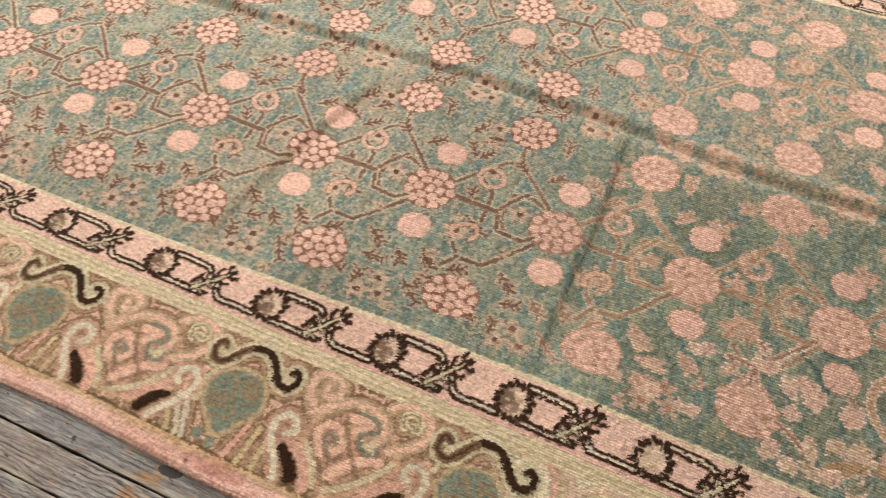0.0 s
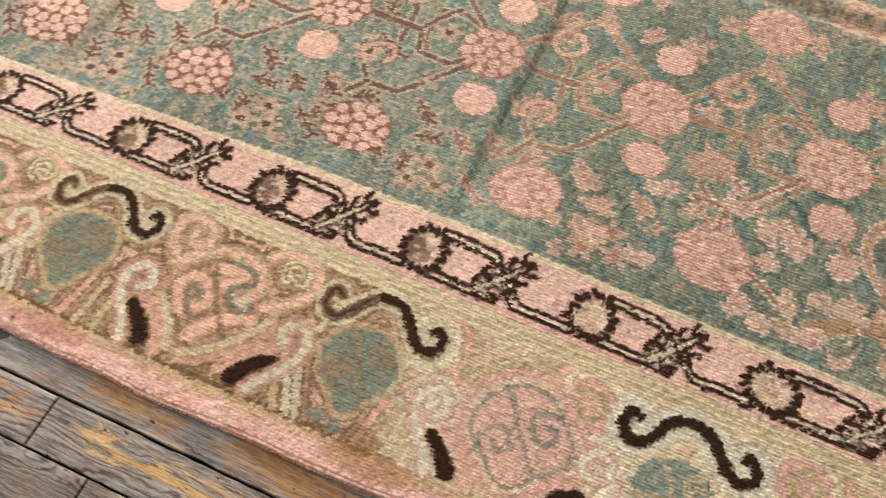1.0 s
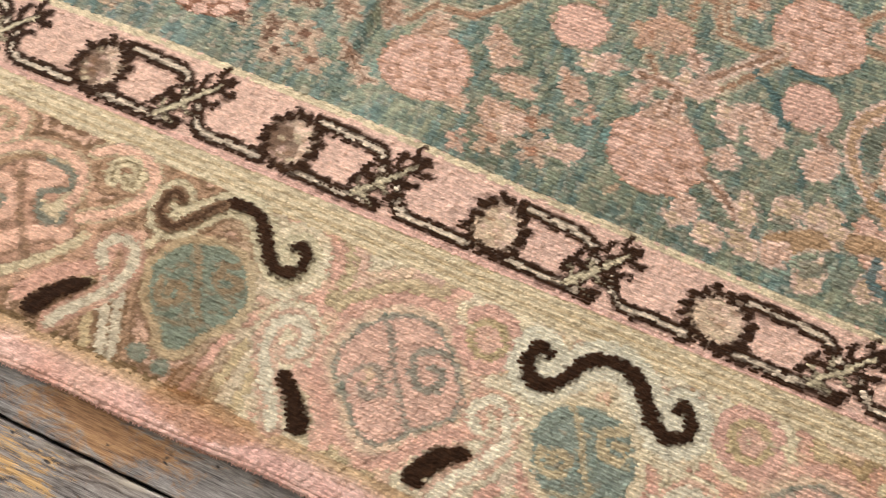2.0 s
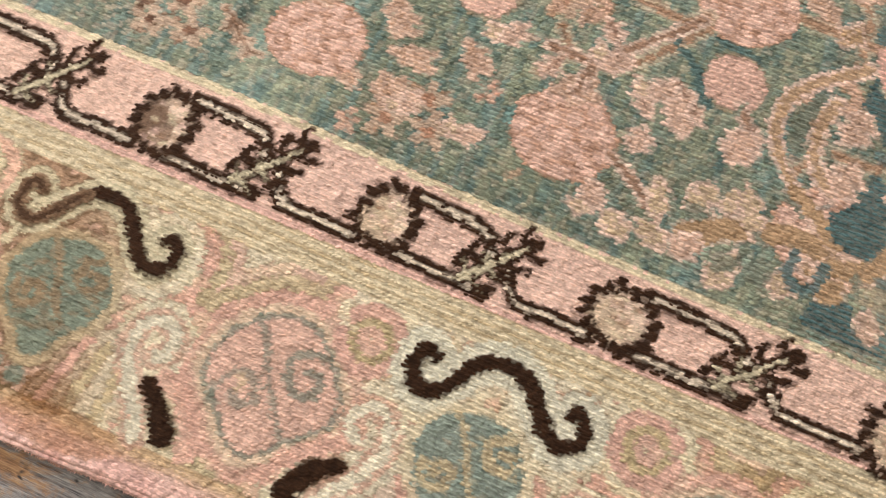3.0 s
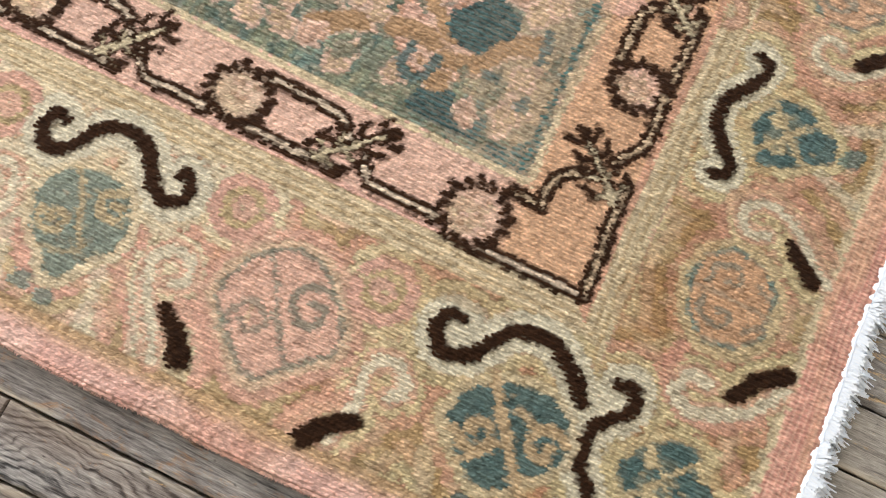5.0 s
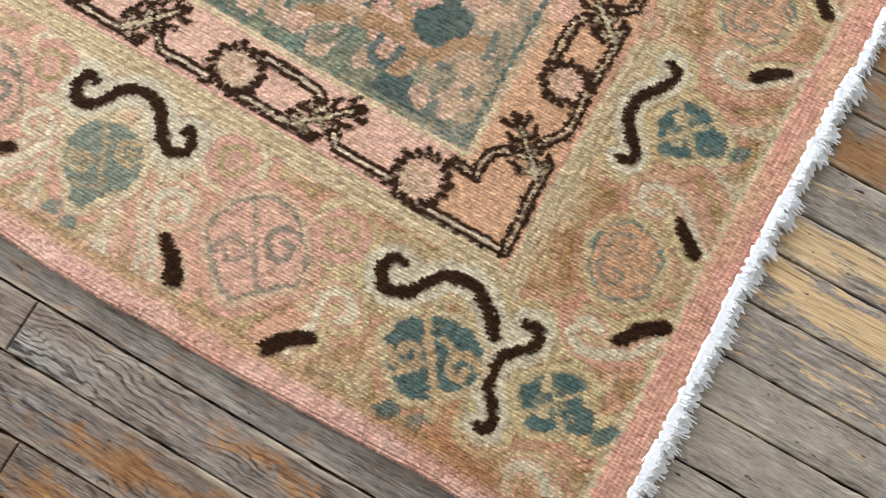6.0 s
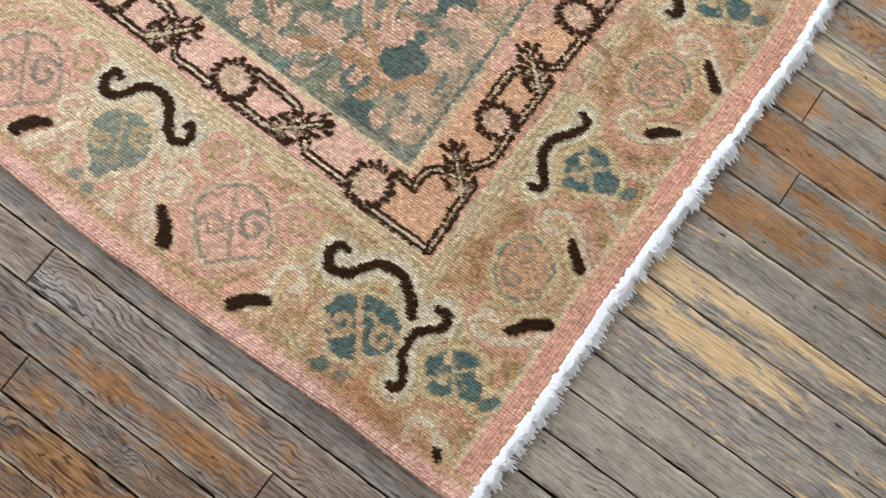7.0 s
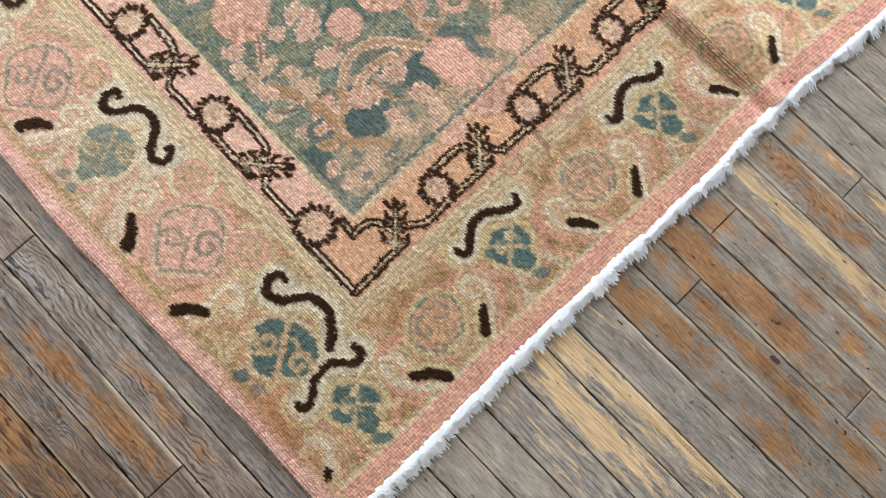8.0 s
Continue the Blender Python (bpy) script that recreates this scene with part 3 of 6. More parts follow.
    stroke(path((0.076, 0.213), (0.072, 0.228), (0.088, 0.243), (0.106, 0.244), (0.115, 0.230), (0.108, 0.217)), 0.0044, rgb(212, 166, 138), 0.95)
    e_hook = path((0.076, 0.378), (0.068, 0.360), (0.080, 0.340), (0.098, 0.338), (0.114, 0.352), (0.108, 0.374), (0.096, 0.380))
    stroke(e_hook, 0.0066, stem_colour(x), 0.7)
    stroke(e_hook, 0.0044, rgb(216, 172, 146), 0.95)
    rosette(*f(0.0, 0.290))
    rosette(*f(h, 0.096))
    rosette(*f(h, 0.498), r=0.044)
    fruit(*f(0.010, 0.205))
    fruit(*f(0.004, 0.384))


def worn_flecks():
    """Half-lost leaves and knots of sandy wool in the worn part of the field."""
    for i in range(150):
        x, y = rng.uniform(-0.70, -0.01), rng.uniform(0.012, FIELD_W - 0.02)
        if rng.random() > worn(x) * 0.9 + 0.1 or (in_corner(x, y) and x < -0.06):
            continue
        c = (rgb(202, 156, 130), rgb(190, 152, 122), rgb(116, 138, 126), rgb(150, 142, 118), rgb(208, 168, 142))[rng.integers(5)]
        a = rng.uniform(0, 6.3)
        n = rng.uniform(0.006, 0.020)
        stroke([(x, y), (x + n * math.cos(a), y + n * math.sin(a))], rng.uniform(0.002, 0.0045), c, 0.75, rounded=False)
    for i in range(360):
        x, y = rng.uniform(-2.2, -0.6), rng.uniform(0.012, FIELD_W - 0.02)
        a, n = rng.uniform(0, 6.3), rng.uniform(0.004, 0.012)
        c = (rgb(160, 130, 100), rgb(186, 160, 126), rgb(104, 132, 128), rgb(140, 106, 84))[rng.integers(4)]
        stroke([(x, y), (x + n * math.cos(a), y + n * math.sin(a))], rng.uniform(0.0015, 0.003), c, 0.7, rounded=False)


def leaf(x, y, a, n, wide, colour, edge, lobes=3):
    """A leaf of n metres from its foot at (x, y): wavy sides, a thin darker edge and a vein."""
    ca, sa = math.cos(a), math.sin(a)
    rim = []
    for side in (1, -1):
        ts = np.linspace(0.0, 1.0, 3 + 2 * lobes)
        for t in (ts if side > 0 else ts[-2:0:-1]):
            w = wide * math.sin(math.pi * (0.12 + 0.80 * t)) * (1 + 0.46 * math.cos(2 * math.pi * lobes * t) * (0 < t < 1)) * rng.uniform(0.72, 0.90)
            rim.append((x + t * n * ca - side * w * sa, y + t * n * sa + side * w * ca))
    patch(rim, colour * rng.uniform(0.95, 1.05), 0.95)
    stroke(rim + rim[:1], 0.0017, edge, 0.85, rounded=False)
    stroke([(x, y), (x + 0.75 * n * ca, y + 0.75 * n * sa)], 0.0012, edge, 0.5)


def corner_leaves():
    """The crowded leaves where the field meets its corner."""
    sand, blush, wine = rgb(206, 172, 136), rgb(208, 164, 138), rgb(230, 188, 164)
    brown, dark = rgb(184, 144, 106), rgb(78, 98, 94)
    # worn sandy wool along the short end
    for x, y, rx, ry, k in ((-0.028, 0.150, 0.036, 0.110, 0.50), (-0.040, 0.065, 0.040, 0.045, 0.45), (-0.030, 0.370, 0.035, 0.080, 0.40), (-0.110, 0.072, 0.036, 0.022, 0.3)):
        oval(x, y, rx, ry, sand, k, corner=2.5)
    for i in range(60):
        x, y = -0.004 - 0.20 * rng.random() ** 2.2, 0.010 + 0.36 * rng.random()
        a, n = rng.uniform(0, 6.3), rng.uniform(0.004, 0.010)
        stroke([(x, y), (x + n * math.cos(a), y + n * math.sin(a))], rng.uniform(0.0015, 0.003), (sand, wine, SEA, blush, DEEP * 1.4)[rng.integers(5)], 0.6, rounded=False)
    # two arched stems with a blue-green strip between them
    arch = [(-0.126, 0.097), (-0.147, 0.115), (-0.171, 0.142), (-0.182, 0.168), (-0.178, 0.202), (-0.159, 0.226), (-0.121, 0.256)]
    inner = [(-0.126, 0.128), (-0.141, 0.146), (-0.147, 0.167), (-0.147, 0.190), (-0.138, 0.214)]
    for p, wide_ in ((arch, (0.0072, 0.0074, 0.0088, 0.0080)), (inner, 0.0076)):
        stroke(p, wide_, wine, 0.9)
        stroke(p, np.array(wide_) * 0.5, brown, 0.85)
    stroke([(-0.160, 0.156), (-0.163, 0.184), (-0.152, 0.214)], (0.0030, 0.0056, 0.0040), TEAL * 0.62, 0.95)
    # the forked stem from rosette to rosette, and the leaves that hang from it
    for p in ([(-0.386, 0.166), (-0.343, 0.165), (-0.306, 0.204), (-0.270, 0.244)], [(-0.343, 0.165), (-0.348, 0.146), (-0.346, 0.130)], [(-0.303, 0.087), (-0.288, 0.079), (-0.277, 0.071), (-0.262, 0.056)], [(-0.216, 0.176), (-0.206, 0.162), (-0.200, 0.150)]):
        stroke(p, 0.0062, wine, 0.8, rounded=False)
        stroke(p, 0.0030, rgb(146, 106, 80), 0.85, rounded=False)
    for x, y, a, n, w in ((-0.305, 0.168, -1.05, 0.042, 0.010), (-0.271, 0.176, -0.80, 0.046, 0.009), (-0.199, 0.162, -1.60, 0.038, 0.013), (-0.330, 0.190, 2.2, 0.030, 0.010), (-0.372, 0.158, -2.0, 0.026, 0.010)):
        leaf(x, y, a, n, w, blush, wine)
        stroke([(x, y), (x + 0.7 * n * math.cos(a), y + 0.7 * n * math.sin(a))], 0.0020, rgb(134, 96, 74), 0.75, rounded=False)
    stroke([(-0.285, 0.215), (-0.262, 0.196), (-0.252, 0.178), (-0.240, 0.164)], (0.0030, 0.0048, 0.0036), DEEP * 0.95, 0.95)
    stroke([(-0.252, 0.232), (-0.236, 0.230), (-0.214, 0.226)], 0.0040, DEEP * 0.95, 0.9)
    # the thick sandy branch and its forks
    for p, half in (([(-0.223, 0.045), (-0.199, 0.060), (-0.168, 0.073), (-0.130, 0.079), (-0.107, 0.066), (-0.105, 0.043)], 0.0100), ([(-0.107, 0.066), (-0.082, 0.073), (-0.063, 0.099), (-0.040, 0.113)], 0.0090), ([(-0.152, 0.118), (-0.131, 0.105), (-0.111, 0.087)], 0.0070)):
        stroke(p, half + 0.0022, wine, 0.6)
        stroke(p, half, brown, 0.95)
    for x, y, a, n, w in ((-0.248, 0.044, 1.80, 0.044, 0.011), (-0.228, 0.066, 1.12, 0.036, 0.013), (-0.171, 0.064, 1.95, 0.050, 0.011), (-0.268, 0.016, 2.40, 0.032, 0.013), (-0.236, 0.022, 2.52, 0.034, 0.012), (-0.195, 0.006, 1.24, 0.044, 0.013), (-0.143, 0.022, 1.57, 0.026, 0.011), (-0.197, 0.073, 1.64, 0.030, 0.010)):
        leaf(x, y, a, n, w, sand, wine)
    for x, y, a, n, w in ((-0.208, 0.120, 1.44, 0.040, 0.016), (-0.251, 0.126, 2.06, 0.044, 0.012), (-0.228, 0.020, 1.10, 0.032, 0.013), (-0.123, 0.175, 1.31, 0.044, 0.015), (-0.124, 0.126, 1.12, 0.040, 0.017), (-0.080, 0.140, 0.85, 0.038, 0.014), (-0.076, 0.188, 1.12, 0.040, 0.016), (-0.287, 0.096, 1.41, 0.030, 0.012), (-0.073, 0.008, 1.54, 0.036, 0.012)):
        leaf(x, y, a, n, w, blush, wine)
    for x, y, a, n, w in ((-0.036, 0.018, 1.67, 0.044, 0.013), (-0.049, 0.125, 1.54, 0.038, 0.015), (-0.046, 0.068, 0.96, 0.030, 0.012), (-0.040, 0.143, 1.23, 0.026, 0.010), (-0.118, 0.048, 2.29, 0.022, 0.008), (-0.030, 0.190, 1.90, 0.036, 0.012), (-0.150, 0.268, 1.2, 0.034, 0.012), (-0.028, 0.345, 2.0, 0.036, 0.013), (-0.130, 0.370, 1.0, 0.034, 0.012)):
        leaf(x, y, a, n, w, brown if x < -0.1 else sand, wine, 2)
    for x, y, a in ((-0.476, 0.045, 1.4), (-0.430, 0.042, 0.6), (-0.426, 0.150, 1.0), (-0.340, 0.165, 0.5), (-0.300, 0.030, 1.9), (-0.290, 0.150, 1.0)):
        leaf(x, y, a, 0.032, 0.011, blush, wine)
        leaf(x, y, a + 1.3, 0.024, 0.008, sand, wine, 2)
    # the blue-green ground that shows between the leaves
    for x, y, a, n in ((-0.236, 0.050, 2.0, 0.026), (-0.182, 0.030, 1.3, 0.030), (-0.160, 0.052, 2.2, 0.020), (-0.208, 0.088, 1.2, 0.030), (-0.140, 0.098, 2.5, 0.022), (-0.136, 0.160, 1.6, 0.022), (-0.100, 0.170, 1.2, 0.018), (-0.060, 0.160, 1.0, 0.018), (-0.056, 0.050, 1.3, 0.018), (-0.084, 0.052, 1.9, 0.016), (-0.018, 0.090, 1.5, 0.024), (-0.200, 0.180, 1.4, 0.040), (-0.225, 0.150, 1.2, 0.030), (-0.150, 0.250, 0.6, 0.024), (-0.020, 0.230, 1.6, 0.030), (-0.250, 0.090, 1.0, 0.026)):
        stroke([(x, y), (x + n * math.cos(a), y + n * math.sin(a))], (0.0028, 0.0046, 0.0026), TEAL * rng.uniform(0.68, 0.88), 0.9, rounded=False)
    # two pink flower heads
    patch([(-0.120, 0.279), (-0.083, 0.308), (-0.051, 0.310), (-0.032, 0.278), (-0.040, 0.247), (-0.081, 0.244), (-0.105, 0.242)], rgb(230, 174, 152), 0.97)
    oval(-0.045, 0.368, 0.030, 0.026, rgb(222, 172, 148), 0.85, corner=2.5)
    # dark blue-green leaves
    patch([(-0.119, 0.114), (-0.102, 0.130), (-0.096, 0.157), (-0.085, 0.160), (-0.080, 0.137), (-0.064, 0.133), (-0.060, 0.113), (-0.071, 0.101), (-0.085, 0.082), (-0.106, 0.086), (-0.118, 0.095)], dark)
    patch([(-0.116, 0.253), (-0.104, 0.237), (-0.085, 0.239), (-0.058, 0.238), (-0.060, 0.222), (-0.084, 0.217), (-0.085, 0.196), (-0.096, 0.189), (-0.105, 0.212), (-0.118, 0.218), (-0.117, 0.234)], dark)
    patch([(-0.119, 0.012), (-0.116, 0.030), (-0.101, 0.035), (-0.088, 0.042), (-0.083, 0.028), (-0.072, 0.015), (-0.058, 0.014), (-0.056, 0.008), (-0.078, 0.007), (-0.098, 0.007)], dark)
    stroke([(-0.116, 0.295), (-0.092, 0.322), (-0.078, 0.340)], 0.0085, dark * 1.15, 0.9)
    stroke([(-0.090, 0.318), (-0.062, 0.312), (-0.042, 0.322)], 0.0085, dark * 1.15, 0.9)
    stroke([(-0.139, 0.066), (-0.139, 0.047), (-0.131, 0.038), (-0.121, 0.038), (-0.115, 0.052), (-0.113, 0.063)], 0.0046, dark * 1.2, 0.9)
    stroke([(-0.034, 0.128), (-0.030, 0.102)], 0.0040, dark * 1.25, 0.85)
    for x, y, rx, ry in ((-0.064, 0.070, 0.010, 0.005), (-0.029, 0.058, 0.006, 0.008), (-0.055, 0.022, 0.007, 0.011), (-0.192, 0.033, 0.009, 0.012), (-0.162, 0.036, 0.010, 0.012), (-0.221, 0.068, 0.010, 0.008), (-0.032, 0.010, 0.010, 0.005), (-0.090, 0.178, 0.009, 0.006), (-0.052, 0.170, 0.010, 0.004)):
        oval(x, y, rx, ry, TEAL * 0.72 if x < -0.15 else dark * 1.3, 0.8, corner=2.5)


def end_stripe():
    """A thin grey-green stripe just inside the field's short end."""
    stroke([(-0.006, 0.006), (-0.007, 0.3), (-0.006, 0.7), (-0.006, FIELD_W - 0.006)], 0.0026, rgb(86, 112, 104), 1.0)


worn_flecks()
for k in range(-1, 13):
    for up in (False, True):
        field_unit(k, up)
corner_leaves()
end_stripe()


# ---- the guard border: beaded rings, paired lines and fronds
def along_side(cx, cy, scale=1.0):
    return lambda u, v: (cx + u * scale, cy + v)


def along_far(cx, scale=1.0):
    return lambda u, v: (cx + u * scale, FIELD_W + 0.036 - v)


def along_end(cx, cy, scale=1.0):
    return lambda u, v: (cx - v, cy + u * scale)


def paired(m, *points):
    p = [m(*q) for q in points]
    stroke(p, 0.0066, BROWN, rounded=len(p) > 3, lift=0.0008)
    stroke(p, 0.0015, rgb(236, 208, 178) if p[0][0] < -0.03 else rgb(216, 184, 148), rounded=len(p) > 3)


def beaded_ring(m, fill, half_dark=False, ru=0.0262, rv=0.0252):
    """A ring of dark beads, speckled and browner on its lower side."""
    cx, cy = m(0, 0)
    oval(cx, cy, ru * 0.95, rv * 0.95, fill)
    low = rgb(122, 92, 72) if half_dark else rgb(204, 172, 134)
    oval(cx - 0.007, cy - 0.006, 0.017, 0.016, low, 0.80 if half_dark else 0.45)
    if half_dark:
        oval(cx - 0.011, cy + 0.000, 0.011, 0.017, low, 0.8)
    for i in range(26):
        a, q = rng.uniform(0, 6.3), 0.72 * math.sqrt(rng.random())
        stroke([m(ru * q * math.cos(a), rv * q * math.sin(a)), m(ru * q * math.cos(a) + 0.004, rv * q * math.sin(a))], 0.0015, (CREAM, UMBER, PINK)[i % 3], 0.6, rounded=False)
    beads = 16
    for i in range(beads):
        a = 2 * math.pi * i / beads + 0.1
        r0, r1 = (0.80, 0.98) if i % 2 else (0.84, 1.06)
        b = a + 0.16
        stroke([m(ru * r0 * math.cos(a), rv * r0 * math.sin(a)), m(ru * r1 * math.cos(b), rv * r1 * math.sin(b))], (0.0034, 0.0036), BROWN, rounded=False, lift=0.0008)
    arc = [m(ru * 0.93 * math.cos(t), rv * 0.93 * math.sin(t)) for t in np.linspace(-1.5, 1.0, 9)]
    stroke(arc, 0.0021, BROWN, 0.8, rounded=False, lift=0.0008)
    arc = [m(ru * 0.93 * math.cos(t), rv * 0.93 * math.sin(t)) for t in np.linspace(1.0, 4.8, 14)]
    stroke(arc, 0.0015, BROWN, 0.45, rounded=False)


def frond(m, bu, bv, tu, tv):
    """A leaf spray from its foot (bu, bv) to its tip (tu, tv)."""
    du, dv = tu - bu, tv - bv
    n = math.hypot(du, dv)
    du, dv = du / n, dv / n
    leaves = []
    for t in (0.08, 0.33, 0.58, 0.83):
        for side in (-1, 1):
            w = 0.0170 * (1.10 - 0.42 * t)
            u0, v0 = bu + du * t * n, bv + dv * t * n
            leaves.append([(u0, v0), (u0 + du * 0.30 * w - side * dv * w * 0.75, v0 + dv * 0.30 * w + side * du * w * 0.75), (u0 + du * 0.85 * w - side * dv * w * 1.0, v0 + dv * 0.85 * w + side * du * w * 1.0)])
    stroke([m(bu, bv), m(tu, tv)], 0.0050, BROWN, lift=0.0008)
    for p in leaves:
        stroke([m(*q) for q in p], (0.0030, 0.0034, 0.0030), BROWN, lift=0.0008)
    pale = rgb(212, 190, 154)
    stroke([m(bu, bv), m(tu - du * 0.010, tv - dv * 0.010)], (0.0024, 0.0013), pale)
    for p in leaves[:4]:
        stroke([m(*p[0]), m(*p[1])], (0.0015, 0.0008), pale, 0.85)


def guard_unit(m, fill, half_dark=False, link=True):
    """A ring, the box of paired lines beside it, a leaf spray and the line on to the next ring."""
    paired(m, (0.014, 0.0235), (0.040, 0.023), (0.064, 0.022), (0.080, 0.018), (0.089, 0.006))
    paired(m, (0.014, -0.0215), (0.040, -0.0220), (0.066, -0.0225), (0.093, -0.0225))
    if link:
        paired(m, (0.106, 0.000), (0.113, -0.014), (0.125, -0.0210), (0.155, -0.0205), (0.182, -0.0220))
    frond(m, 0.073, -0.020, 0.121, 0.027)
    stroke([m(0.066, -0.011), m(0.073, 0.000), m(0.083, -0.003)], 0.0036, BROWN, lift=0.0008)
    beaded_ring(m, fill, half_dark)


rings = [-3.226 + 0.1985 * i for i in range(10)] + [-1.243, -1.047, -0.849, -0.651, -0.449, -0.251]
for i, cx in enumerate(rings):
    nxt = (rings + [-0.024])[i + 1] - cx
    guard_unit(along_side(cx, -0.0415, nxt / 0.2005), mixed(PINK, CREAM, np.array(0.45)), cx < -0.6)
for i in range(15):
    guard_unit(along_far(-3.25 + 0.21 * i, 1.04), mixed(PINK, TAN, np.array(0.5)))
for i in range(6):
    guard_unit(along_end(0.053, 0.117 + 0.1835 * i, 0.1835 / 0.2005), mixed(ORANGE, PINK, np.array(0.7)))


def stains():
    """Rust and tea-coloured stains in the wool, and two small spots on the end band."""
    tea, rust = rgb(168, 128, 88), rgb(182, 124, 82)
    for x, y, rx, ry, c, a in ((0.195, 0.590, 0.060, 0.050, tea, 0.22), (0.215, 0.600, 0.036, 0.030, tea, 0.28), (0.14, -0.276, 0.090, 0.016, rust, 0.30), (0.15, -0.262, 0.050, 0.020, rust, 0.30), (-0.60, -0.282, 0.050, 0.016, rust, 0.45), (-0.62, -0.262, 0.024, 0.016, rgb(140, 92, 56), 0.40), (0.130, -0.050, 0.026, 0.040, rust, 0.20), (0.145, 0.020, 0.025, 0.030, rust, 0.16), (-0.02, -0.110, 0.06, 0.014, tea, 0.25), (-0.98, -0.285, 0.05, 0.012, rgb(170, 96, 80), 0.35)):
        oval(x, y, rx, ry, c, a)
        oval(x + 0.006, y - 0.004, rx * 0.65, ry * 0.6, c, a * 0.7)
    for x, y in ((0.284, 0.612), (0.290, 0.624), (-1.02, -0.292)):
        oval(x, y, 0.004, 0.003, rgb(110, 46, 40), 0.9)


def guard_corner():
    m = lambda u, v: (u, v)
    paired(m, (-0.004, -0.015), (0.021, -0.018))
    paired(m, (0.021, -0.018), (0.020, 0.000), (0.027, 0.015), (0.044, 0.026))
    paired(m, (-0.036, -0.0725), (0.022, -0.0715), (0.081, -0.0715))
    paired(m, (0.081, -0.0715), (0.080, -0.022), (0.078, 0.030))
    paired(m, (0.060, 0.044), (0.070, 0.058), (0.0775, 0.070), (0.0775, 0.092), (0.0755, 0.118))
    frond(m, 0.075, 0.012, 0.027, 0.060)
    beaded_ring(lambda u, v: (-0.026 + u, -0.047 + v), mixed(PINK, TAN, np.array(0.3)), False, 0.0300, 0.0295)


guard_corner()


# ---- the main border
def scroll(m, points, half=(0.0054, 0.0069, 0.0066, 0.0070, 0.0062, 0.0055), old=0.0, halo=0.0165):
    """A dark brown hooked scroll on a band of pale wool."""
    p = [m(*q) for q in points]
    stroke(p, halo - 0.0040 * old, mixed(rgb(224, 208, 178), rgb(208, 188, 152), np.array(old)), 0.95)
    stroke(p, np.array(half) * (0.90 - 0.06 * old), BROWN, lift=0.0014)
    if old > 0.5:                      # rubbed thin on its first hook
        stroke(p[:8], (0.0058, 0.0064, 0.0050), rgb(150, 116, 88), 0.72)
        stroke(p[:8], (0.0020, 0.0034, 0.0016), rgb(74, 48, 32), 0.85)


def bar(m, points, half=(0.0056, 0.0082, 0.0088)):
    stroke([m(*q) for q in points], half, BROWN * 0.9, rounded=len(points) > 2, lift=0.0014)


def curl(m, points, old=0.0, half=0.0050):
    p = [m(*q) for q in points]
    stroke(p, half + 0.0046, rgb(218, 166, 140) * (1 - 0.15 * old), 0.75)
    stroke(p, half, IVORY * (0.97 - 0.10 * old), 0.97)


OCT_RIM = [(0.128, -0.204), (0.130, -0.186), (0.138, -0.166), (0.154, -0.150), (0.172, -0.142), (0.192, -0.143), (0.208, -0.154), (0.223, -0.171), (0.235, -0.188), (0.234, -0.206), (0.214, -0.224), (0.187, -0.250), (0.170, -0.246), (0.152, -0.228)]


def octagon(m, line, fill, old=0.0, shift=(0.0, 0.0)):
    """A leaning medallion with a stalk down its middle and a curl to each side."""
    at = lambda u, v: m(u + shift[0], v + shift[1])
    rim = [at(*q) for q in OCT_RIM]
    ring = rim + rim[:1]
    stroke(ring, 0.0170, mixed(rgb(222, 170, 146), rgb(206, 160, 130), np.array(old)), 0.75)
    stroke(ring, 0.0075, mixed(rgb(214, 184, 150), rgb(168, 134, 102), np.array(old)), 0.6 + 0.3 * old)
    patch(rim, fill, 0.96)
    for u, v in ((0.150, -0.205), (0.182, -0.160), (0.210, -0.185), (0.180, -0.232)):
        x, y = at(u, v)
        oval(x, y, 0.015, 0.014, fill * rng.uniform(1.04, 1.14) * (1 + 0.10 * old), 0.6 + 0.3 * old)
    if old > 0.5:
        inner = [at(0.182 + 0.74 * (u - 0.182), -0.197 + 0.74 * (v + 0.197)) for u, v in OCT_RIM]
        stroke(inner + inner[:1], 0.0022, rgb(128, 100, 76), 0.6)
    stroke(ring, 0.0021, line, 0.72, rounded=False)
    stroke([at(0.153, -0.152), at(0.166, -0.171), at(0.174, -0.188), at(0.188, -0.208), at(0.204, -0.228)], 0.0022, line, 0.66)
    stroke([at(0.142, -0.224), at(0.145, -0.206), at(0.157, -0.194), at(0.169, -0.198), at(0.174, -0.210), at(0.164, -0.219), at(0.156, -0.212)], 0.0030, line, 0.60)
    stroke([at(0.214, -0.162), at(0.198, -0.162), at(0.187, -0.172), at(0.190, -0.186), at(0.202, -0.195), at(0.214, -0.189), at(0.213, -0.177), at(0.203, -0.177)], 0.0033, line, 0.74)
    stroke([at(0.158, -0.199), at(0.160, -0.208)], 0.0030, rgb(206, 176, 138), 0.7)


